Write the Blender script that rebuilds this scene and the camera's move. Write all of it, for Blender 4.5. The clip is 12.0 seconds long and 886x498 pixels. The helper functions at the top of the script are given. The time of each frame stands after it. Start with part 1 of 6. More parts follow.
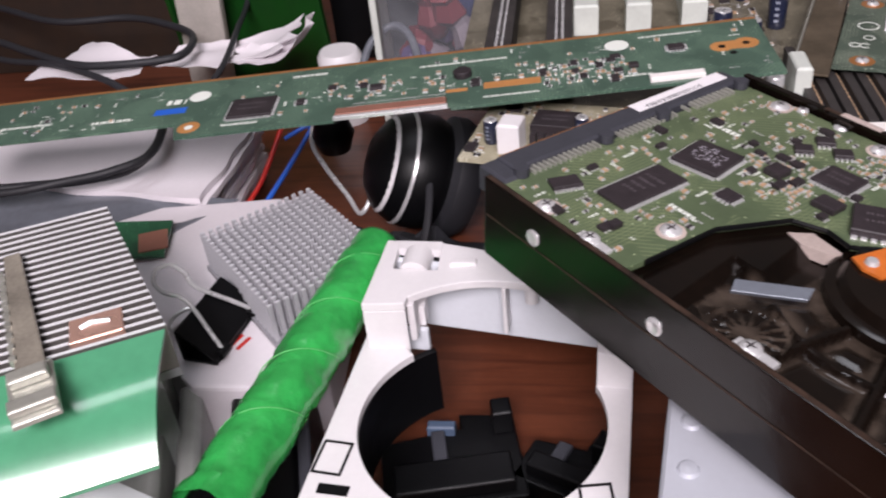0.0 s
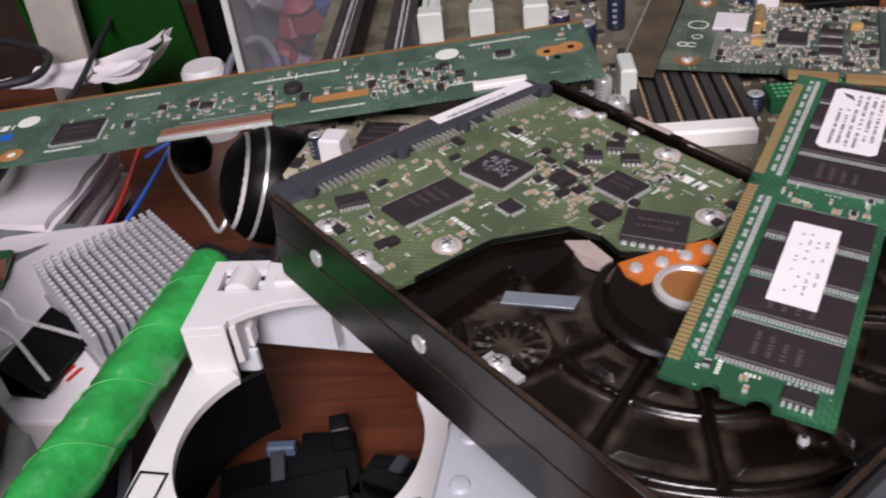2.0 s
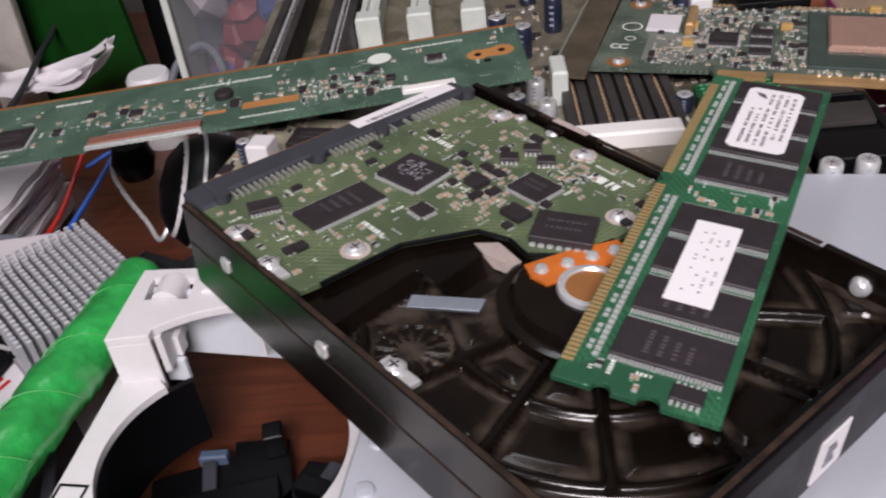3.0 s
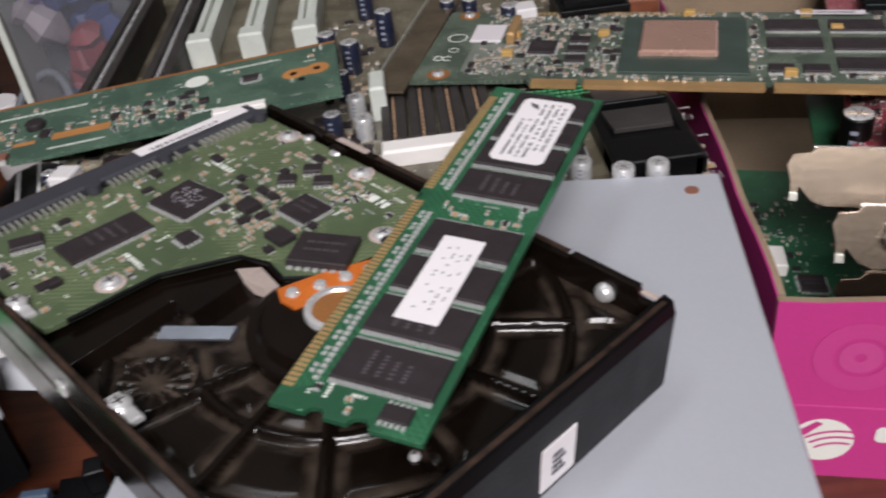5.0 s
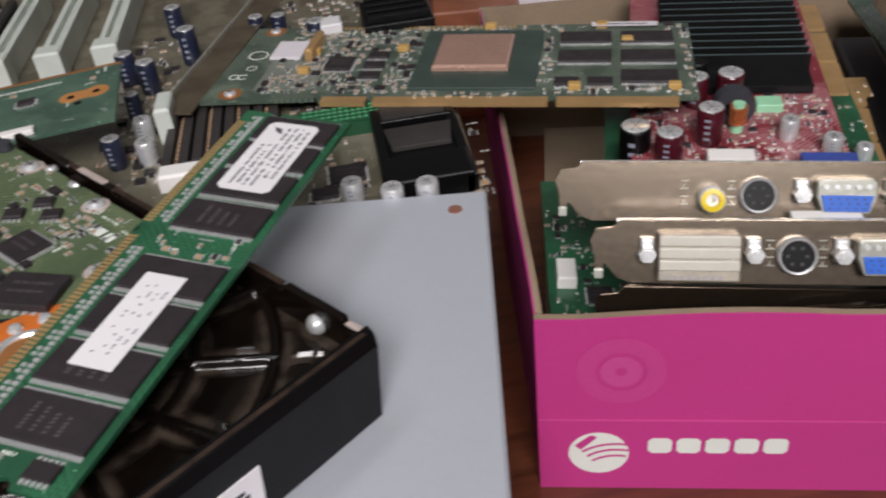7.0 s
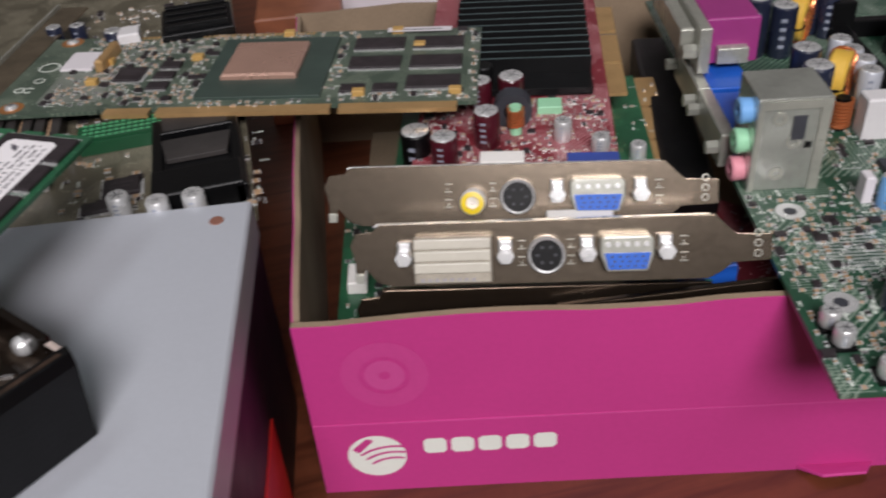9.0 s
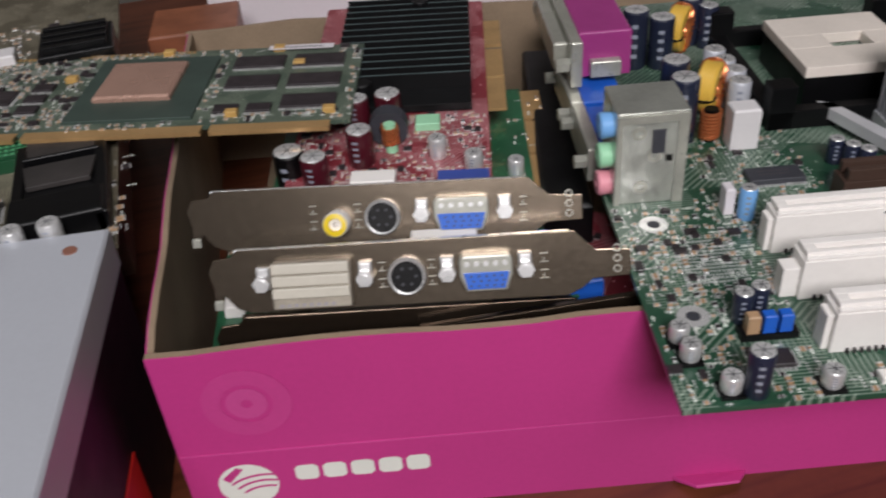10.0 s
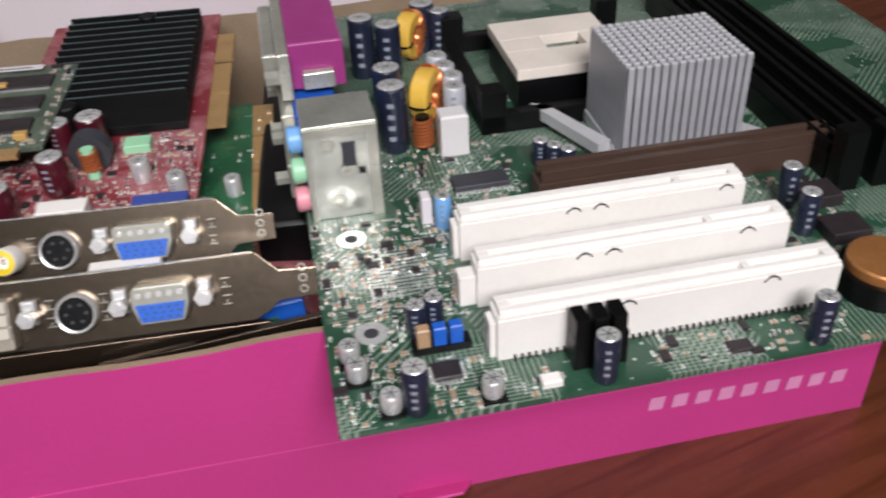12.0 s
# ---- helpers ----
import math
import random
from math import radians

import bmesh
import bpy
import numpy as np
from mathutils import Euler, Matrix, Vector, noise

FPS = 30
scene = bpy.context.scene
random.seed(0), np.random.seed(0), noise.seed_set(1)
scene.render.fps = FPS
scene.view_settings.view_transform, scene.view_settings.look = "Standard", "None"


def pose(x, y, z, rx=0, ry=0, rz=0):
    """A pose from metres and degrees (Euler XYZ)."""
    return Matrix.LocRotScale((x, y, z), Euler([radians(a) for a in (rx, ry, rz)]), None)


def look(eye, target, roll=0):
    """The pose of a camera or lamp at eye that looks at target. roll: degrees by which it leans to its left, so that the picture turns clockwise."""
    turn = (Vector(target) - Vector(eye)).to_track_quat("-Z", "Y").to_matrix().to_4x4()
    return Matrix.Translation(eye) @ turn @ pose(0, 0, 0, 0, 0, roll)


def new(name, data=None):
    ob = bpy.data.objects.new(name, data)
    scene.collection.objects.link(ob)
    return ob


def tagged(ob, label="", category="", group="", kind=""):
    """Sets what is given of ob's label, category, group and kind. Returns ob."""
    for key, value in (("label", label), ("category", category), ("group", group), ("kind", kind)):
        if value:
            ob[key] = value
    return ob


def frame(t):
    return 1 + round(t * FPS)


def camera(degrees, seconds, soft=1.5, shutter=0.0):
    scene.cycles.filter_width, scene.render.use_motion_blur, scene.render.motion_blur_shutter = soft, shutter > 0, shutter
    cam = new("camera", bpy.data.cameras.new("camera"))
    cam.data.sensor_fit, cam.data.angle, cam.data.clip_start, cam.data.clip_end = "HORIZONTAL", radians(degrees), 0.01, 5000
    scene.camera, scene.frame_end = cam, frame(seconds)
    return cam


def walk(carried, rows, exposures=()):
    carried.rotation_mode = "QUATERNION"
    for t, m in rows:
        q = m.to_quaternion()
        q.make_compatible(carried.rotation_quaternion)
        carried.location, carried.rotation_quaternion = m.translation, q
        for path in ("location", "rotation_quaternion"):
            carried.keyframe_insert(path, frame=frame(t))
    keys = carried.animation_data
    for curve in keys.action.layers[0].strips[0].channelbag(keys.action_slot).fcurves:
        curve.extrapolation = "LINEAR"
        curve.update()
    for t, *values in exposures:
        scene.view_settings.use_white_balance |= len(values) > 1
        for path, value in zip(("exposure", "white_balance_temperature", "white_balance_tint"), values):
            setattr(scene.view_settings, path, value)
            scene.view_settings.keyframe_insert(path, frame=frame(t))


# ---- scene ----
cam = camera(52.7, 12.0, soft=2.1, shutter=0.7)
PATH = [
    (0, (0.033, -0.003, 0.245), (-0.258, 1.601, -0.915), -6.5),
    (0.5, (0.043, -0.001, 0.244), (-0.222, 1.605, -0.918), -6.8),
    (1, (0.054, 0.001, 0.245), (-0.179, 1.612, -0.918), -6.8),
    (1.5, (0.065, 0.004, 0.244), (-0.133, 1.614, -0.925), -6.9),
    (2, (0.073, 0.004, 0.244), (-0.099, 1.617, -0.926), -7.0),
    (2.5, (0.081, 0.005, 0.242), (-0.069, 1.622, -0.925), -7.0),
    (4.5, (0.121, 0.004, 0.241), (0.082, 1.629, -0.924), -7.4),
    (5, (0.134, 0.005, 0.24), (0.132, 1.63, -0.925), -7.6),
    (5.5, (0.149, 0.006, 0.239), (0.195, 1.627, -0.932), -7.3),
    (6, (0.162, 0.007, 0.238), (0.241, 1.628, -0.93), -7.2),
    (6.5, (0.172, 0.007, 0.237), (0.277, 1.623, -0.938), -6.8),
    (7, (0.184, 0.007, 0.237), (0.339, 1.618, -0.937), -6.4),
    (9, (0.23, -0.003, 0.236), (0.557, 1.573, -0.952), -4.9),
    (9.5, (0.246, -0.004, 0.234), (0.619, 1.562, -0.952), -4.5),
    (10, (0.259, -0.006, 0.236), (0.676, 1.552, -0.947), -4.6),
    (10.5, (0.271, -0.007, 0.234), (0.756, 1.537, -0.94), -4.1),
    (11, (0.286, -0.009, 0.232), (0.832, 1.519, -0.937), -3.9),
    (11.5, (0.3, -0.013, 0.232), (0.919, 1.477, -0.95), -3.1),
    (12, (0.314, -0.017, 0.23), (0.979, 1.451, -0.954), -3.0),
]
walk(cam, [(t, look(eye, target, roll)) for t, eye, target, roll in PATH], exposures=[(0, 0.3, 6500, 20), (2.5, 0.02, 6500, 18), (4.5, 0.0, 6500, 13), (6.5, -0.16, 6500, 10), (9, -0.19, 6500, 11), (10.5, -0.37, 6500, 10), (11.3, -0.2, 6500, 10), (12, 0.06, 6500, 10)])

# ---- light: a ceiling lamp above and behind the camera, and a second tube over the far side of the room ----
world = bpy.data.worlds.new("world")
scene.world = world
world.use_nodes = True
world.node_tree.nodes["Background"].inputs[0].default_value = (0.9, 0.95, 1.0, 1)
world.node_tree.nodes["Background"].inputs[1].default_value = 0.035


def area(name, eye, target, sx, sy, watts, color):
    d = bpy.data.lights.new(name, "AREA")
    d.shape, d.size, d.size_y, d.energy, d.color = "RECTANGLE", sx, sy, watts, color
    ob = new(name, d)
    ob.matrix_world = look(eye, target)
    return ob


area("lamp_near", (0.10, -0.85, 1.02), (0.15, 0.2, 0), 0.6, 0.45, 26, (1.0, 0.962, 0.972))
area("lamp_far", (-0.1, 0.45, 1.6), (0.1, 0.3, 0), 1.2, 0.25, 5, (0.92, 0.97, 1.0))


# ---- materials ----
def srgb(h):
    c = [int(h[i:i + 2], 16) / 255 for i in (0, 2, 4)]
    return tuple(x / 12.92 if x < 0.04045 else ((x + 0.055) / 1.055) ** 2.4 for x in c)


def mat(name, col, rough=0.5, metal=0.0, var=0.15, scale=60, fine=900, bump=0.1, coat=0.0, spec=0.5, col2=None, rvar=0.15, alpha=None, trans=0.0):
    m = bpy.data.materials.new(name)
    m.use_nodes = True
    nt = m.node_tree
    p = nt.nodes["Principled BSDF"]
    tc = nt.nodes.new("ShaderNodeTexCoord")
    n1 = nt.nodes.new("ShaderNodeTexNoise")
    n1.inputs["Scale"].default_value, n1.inputs["Detail"].default_value = scale, 5
    n2 = nt.nodes.new("ShaderNodeTexNoise")
    n2.inputs["Scale"].default_value, n2.inputs["Detail"].default_value = fine, 3
    for n in (n1, n2):
        nt.links.new(tc.outputs["Object"], n.inputs["Vector"])
    mix = nt.nodes.new("ShaderNodeMix")
    mix.data_type = "RGBA"
    other = col2 if col2 else tuple(c * (1 - 2.2 * var) for c in col)
    mix.inputs["A"].default_value = (*(c * (1 + var) if not col2 else c for c in col), 1)
    mix.inputs["B"].default_value = (*other, 1)
    add = nt.nodes.new("ShaderNodeMath")
    add.operation = "MULTIPLY_ADD"
    add.inputs[1].default_value = 0.35
    nt.links.new(n2.outputs["Fac"], add.inputs[0])
    nt.links.new(n1.outputs["Fac"], add.inputs[2])
    ramp = nt.nodes.new("ShaderNodeMapRange")
    ramp.inputs["From Min"].default_value, ramp.inputs["From Max"].default_value = 0.45, 0.9
    nt.links.new(add.outputs[0], ramp.inputs["Value"])
    nt.links.new(ramp.outputs[0], mix.inputs["Factor"])
    nt.links.new(mix.outputs["Result"], p.inputs["Base Color"])
    rr = nt.nodes.new("ShaderNodeMapRange")
    rr.inputs["To Min"].default_value, rr.inputs["To Max"].default_value = max(0.03, rough - rvar), min(1, rough + rvar)
    nt.links.new(n1.outputs["Fac"], rr.inputs["Value"])
    nt.links.new(rr.outputs[0], p.inputs["Roughness"])
    p.inputs["Metallic"].default_value = metal
    p.inputs["Specular IOR Level"].default_value = spec
    p.inputs["Coat Weight"].default_value = coat
    p.inputs["Coat Roughness"].default_value = 0.08
    p.inputs["Transmission Weight"].default_value = trans
    if alpha is not None:
        p.inputs["Alpha"].default_value = alpha
    if bump:
        b = nt.nodes.new("ShaderNodeBump")
        b.inputs["Strength"].default_value, b.inputs["Distance"].default_value = bump, 0.0006
        nt.links.new(n2.outputs["Fac"], b.inputs["Height"])
        nt.links.new(b.outputs[0], p.inputs["Normal"])
    return m


def mix_into(m, fac_socket, col, keep=1.0):
    """Lays a second colour over the base colour of m where fac is high."""
    nt = m.node_tree
    p = nt.nodes["Principled BSDF"]
    src = p.inputs["Base Color"].links[0].from_socket
    mx = nt.nodes.new("ShaderNodeMix")
    mx.data_type = "RGBA"
    nt.links.new(fac_socket, mx.inputs["Factor"])
    nt.links.new(src, mx.inputs["A"])
    mx.inputs["B"].default_value = (*col, 1)
    nt.links.new(mx.outputs["Result"], p.inputs["Base Color"])


def pcb_mat(name, col, trace, dens=1.0, rough=0.35):
    """Solder mask with fine copper traces and via dots under it."""
    m = mat(name, col, rough, 0, 0.12, 40, 700, 0.05, coat=0.25)
    nt = m.node_tree
    tc = nt.nodes.new("ShaderNodeTexCoord")
    for rot, w, sc in ((0, 0.07, 260), (1.5708, 0.06, 330), (0.785, 0.05, 210)):
        mp = nt.nodes.new("ShaderNodeMapping")
        mp.inputs["Rotation"].default_value[2] = rot
        nt.links.new(tc.outputs["Object"], mp.inputs["Vector"])
        wv = nt.nodes.new("ShaderNodeTexWave")
        wv.inputs["Scale"].default_value, wv.inputs["Distortion"].default_value = sc * dens, 0.0
        nt.links.new(mp.outputs[0], wv.inputs["Vector"])
        nz = nt.nodes.new("ShaderNodeTexVoronoi")
        nz.inputs["Scale"].default_value = 75 * dens
        nt.links.new(mp.outputs[0], nz.inputs["Vector"])
        sep = nt.nodes.new("ShaderNodeSeparateColor")
        nt.links.new(nz.outputs["Color"], sep.inputs[0])
        th = nt.nodes.new("ShaderNodeMath")
        th.operation = "GREATER_THAN"
        th.inputs[1].default_value = 0.62
        nt.links.new(sep.outputs[0], th.inputs[0])
        ga = nt.nodes.new("ShaderNodeMath")
        ga.operation = "GREATER_THAN"
        ga.inputs[1].default_value = 0.72
        nt.links.new(wv.outputs["Fac"], ga.inputs[0])
        mu = nt.nodes.new("ShaderNodeMath")
        mu.operation = "MULTIPLY"
        nt.links.new(th.outputs[0], mu.inputs[0])
        nt.links.new(ga.outputs[0], mu.inputs[1])
        m2 = nt.nodes.new("ShaderNodeMath")
        m2.operation = "MULTIPLY"
        m2.inputs[1].default_value = 0.55
        nt.links.new(mu.outputs[0], m2.inputs[0])
        mix_into(m, m2.outputs[0], trace)
    vo = nt.nodes.new("ShaderNodeTexVoronoi")
    vo.inputs["Scale"].default_value = 330 * dens
    nt.links.new(tc.outputs["Object"], vo.inputs["Vector"])
    lt = nt.nodes.new("ShaderNodeMath")
    lt.operation = "LESS_THAN"
    lt.inputs[1].default_value = 0.11
    nt.links.new(vo.outputs["Distance"], lt.inputs[0])
    mix_into(m, lt.outputs[0], tuple(min(1, c * 1.6 + 0.05) for c in trace))
    return m


def wood_mat():
    m = mat("table_wood", srgb("6e3c28"), 0.38, 0, 0.0, 9, 300, 0.05, col2=srgb("5a2e1c"), coat=0.2)
    nt = m.node_tree
    tc = nt.nodes.new("ShaderNodeTexCoord")
    mp = nt.nodes.new("ShaderNodeMapping")
    mp.inputs["Scale"].default_value = (1, 14, 14)
    mp.inputs["Rotation"].default_value[2] = 0.12
    nt.links.new(tc.outputs["Object"], mp.inputs["Vector"])
    nz = nt.nodes.new("ShaderNodeTexNoise")
    nz.inputs["Scale"].default_value, nz.inputs["Detail"].default_value, nz.inputs["Distortion"].default_value = 14, 8, 0.6
    nt.links.new(mp.outputs[0], nz.inputs["Vector"])
    rg = nt.nodes.new("ShaderNodeMapRange")
    rg.inputs["From Min"].default_value, rg.inputs["From Max"].default_value = 0.45, 0.7
    nt.links.new(nz.outputs["Fac"], rg.inputs["Value"])
    mix_into(m, rg.outputs[0], srgb("4a2416"))
    return m


WOOD = wood_mat()
PAINT = mat("wall_paint", srgb("57534e"), 0.8, var=0.04, scale=3, fine=120, bump=0.05)
FLOORM = mat("floor_tile", srgb("8a8078"), 0.5, var=0.08, scale=3)
GREEN = pcb_mat("solder_mask_green", srgb("466052"), srgb("64806c"))
GREEN_DK = pcb_mat("solder_mask_deep_green", srgb("26563c"), srgb("357450"))
GREEN_HD = pcb_mat("solder_mask_olive", srgb("546348"), srgb("76825f"))
GREEN_MB = pcb_mat("solder_mask_board", srgb("2a4f3c"), srgb("98a698"), 0.8, 0.3)
RED_PCB = pcb_mat("solder_mask_red", srgb("84303a"), srgb("c89296"))
TAN_PCB = pcb_mat("bare_board", srgb("a39c84"), srgb("cfc9b4"))
COPPER = mat("bare_copper", srgb("c98a54"), 0.35, 0.6, 0.1, bump=0.05)
GOLD = mat("gold_contact", srgb("cda673"), 0.35, 0.5, 0.1, bump=0.02)
COPPAD = mat("bare_copper_pad", srgb("c98c52"), 0.4, 0.2, 0.1, bump=0.03)
ORANGE = mat("flex_orange", srgb("d0702c"), 0.35, 0.0, 0.12)
CHIP = mat("chip_epoxy", srgb("322c2f"), 0.45, 0, 0.12, 200, 1500, 0.1, spec=0.35)
SILVER = mat("tin_leads", srgb("e0e0e0"), 0.28, 0.5, 0.08, bump=0.05)
STEEL = mat("nickel_bracket", srgb("988a7a"), 0.23, 0.96, 0.2, 24, 600, 0.05, rvar=0.1)
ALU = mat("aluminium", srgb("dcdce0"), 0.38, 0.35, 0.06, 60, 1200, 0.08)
BLACK = mat("black_plastic", srgb("09090b"), 0.4, 0, 0.15, 80, 900, 0.1, spec=0.25)
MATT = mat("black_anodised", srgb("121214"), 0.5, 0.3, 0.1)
HDDM = mat("black_cast_lacquer", srgb("080605"), 0.2, 0.0, 0.25, 45, 420, 0.06, coat=0.12, col2=srgb("150e0a"), spec=0.38, rvar=0.14)


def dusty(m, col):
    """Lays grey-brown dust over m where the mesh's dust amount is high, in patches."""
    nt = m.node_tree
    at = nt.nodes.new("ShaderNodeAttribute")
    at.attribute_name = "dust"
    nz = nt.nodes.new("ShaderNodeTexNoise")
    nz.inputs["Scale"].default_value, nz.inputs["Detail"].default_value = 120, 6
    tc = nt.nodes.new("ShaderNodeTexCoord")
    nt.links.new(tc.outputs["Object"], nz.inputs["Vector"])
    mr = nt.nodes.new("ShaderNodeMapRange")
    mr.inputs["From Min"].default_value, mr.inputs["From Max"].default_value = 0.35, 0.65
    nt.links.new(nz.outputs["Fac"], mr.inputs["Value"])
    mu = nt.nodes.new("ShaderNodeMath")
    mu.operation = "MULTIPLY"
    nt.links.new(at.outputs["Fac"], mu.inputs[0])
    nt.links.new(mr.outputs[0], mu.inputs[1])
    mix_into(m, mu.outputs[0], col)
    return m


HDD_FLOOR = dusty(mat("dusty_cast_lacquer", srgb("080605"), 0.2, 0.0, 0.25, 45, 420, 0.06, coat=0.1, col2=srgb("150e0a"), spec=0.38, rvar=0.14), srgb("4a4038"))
HDD_EDGE = mat("worn_cast_edge", srgb("4c3a30"), 0.4, 0.2, 0.25, 160, 900, 0.15, col2=srgb("1c140f"))
WHITE = mat("white_plastic", srgb("dedbdc"), 0.45, 0, 0.03, 40, 600, 0.05)
IVORY = mat("ivory_plastic", srgb("f0ece8"), 0.45, 0, 0.03, 40, 600, 0.05)
LABEL = mat("label_paper", srgb("ece8ea"), 0.6, 0, 0.02, 20, 500, 0.03)
PAPER = mat("white_paper", srgb("dcd6da"), 0.85, 0, 0.03, 20, 500, 0.05)
GREYM = mat("grey_painted_steel", srgb("b9bcc4"), 0.42, 0.15, 0.03, 12, 700, 0.05, rvar=0.08)
MAGENTA = mat("magenta_card", srgb("c23a87"), 0.5, 0, 0.05, 12, 500, 0.06)
CARDBOARD = mat("brown_cardboard", srgb("94806a"), 0.85, 0, 0.1, 30, 700, 0.15)
SILK = mat("silkscreen_white", srgb("e4e8e0"), 0.6, 0, 0.03)
TAPE = mat("green_tape", srgb("2ba64e"), 0.3, 0, 0.2, 55, 260, 0.8, coat=0.25)
BLUE = mat("blue_plastic", srgb("2060c8"), 0.4, 0, 0.05)
BLUE_D = mat("dull_blue_plastic", srgb("3c4f9c"), 0.5, 0, 0.08)
FIN_E = mat("pale_fin_edge", srgb("59686a"), 0.4, 0.3, 0.15)
CAP_INK = mat("capacitor_ink", srgb("9096a4"), 0.5, 0, 0.05)
SLEEVE = mat("cap_sleeve_dark", srgb("23283c"), 0.3, 0, 0.1, coat=0.3)
MAROON = mat("cap_sleeve_maroon", srgb("4a1420"), 0.3, 0, 0.1, coat=0.3)
YELLOW = mat("yellow_plastic", srgb("e6c81e"), 0.4, 0, 0.06)
TANC = mat("ceramic_tan", srgb("b09070"), 0.4, 0, 0.1)
BROWN = mat("brown_slot", srgb("4a3830"), 0.45, 0, 0.08)
SOCK = mat("cream_socket", srgb("e6dcd2"), 0.5, 0, 0.05, 40, 600, 0.05)
YEL_CORE = mat("yellow_core", srgb("dfb44c"), 0.4, 0, 0.08)
ALU_P = mat("aluminium_pin", srgb("c0c1c8"), 0.42, 0.4, 0.08, 60, 1200, 0.08)
TIN_S = mat("bright_tin_plate", srgb("b8bab2"), 0.2, 0.6, 0.1, 60, 500, 0.12, rvar=0.08)
MINT = mat("mint_plastic", srgb("9fd8b0"), 0.4, 0, 0.05)
ROSE = mat("rose_plastic", srgb("e89aa8"), 0.4, 0, 0.05)
SKYB = mat("sky_plastic", srgb("7ab0e8"), 0.4, 0, 0.05)
VIOLET = mat("violet_plastic", srgb("a03a80"), 0.35, 0, 0.05)
REDM = mat("red_plastic", srgb("c8281e"), 0.4, 0, 0.08)
GREENP = mat("green_plastic", srgb("0c4012"), 0.4, 0, 0.1)
TRANSP = mat("clear_bag", srgb("dfe4e6"), 0.14, 0, 0.05, 30, 90, 1.0, alpha=0.62)
MINTBOX = mat("glossy_pale_case", srgb("c4cbc8"), 0.12, 0, 0.08, 15, 300, 0.05, coat=0.8)
GREYRUB = mat("grey_rubber", srgb("3a3b42"), 0.55, 0, 0.1)
TIN = mat("dull_tin", srgb("b4b4aa"), 0.3, 0.45, 0.12, 40, 500, 0.15)
TIN_D = mat("worn_tin", srgb("aaa294"), 0.4, 0.4, 0.2)
STEEL_C = mat("ribbon_brown", srgb("9a6a5a"), 0.4, 0.2, 0.08)
BLADE = mat("shaded_blade_metal", srgb("7c7874"), 0.35, 0.6, 0.08)
TIP = mat("lit_tip_metal", srgb("e6e6e8"), 0.4, 0.1, 0.04)
COPWIRE = mat("copper_winding", srgb("c8764a"), 0.3, 0.6, 0.1)


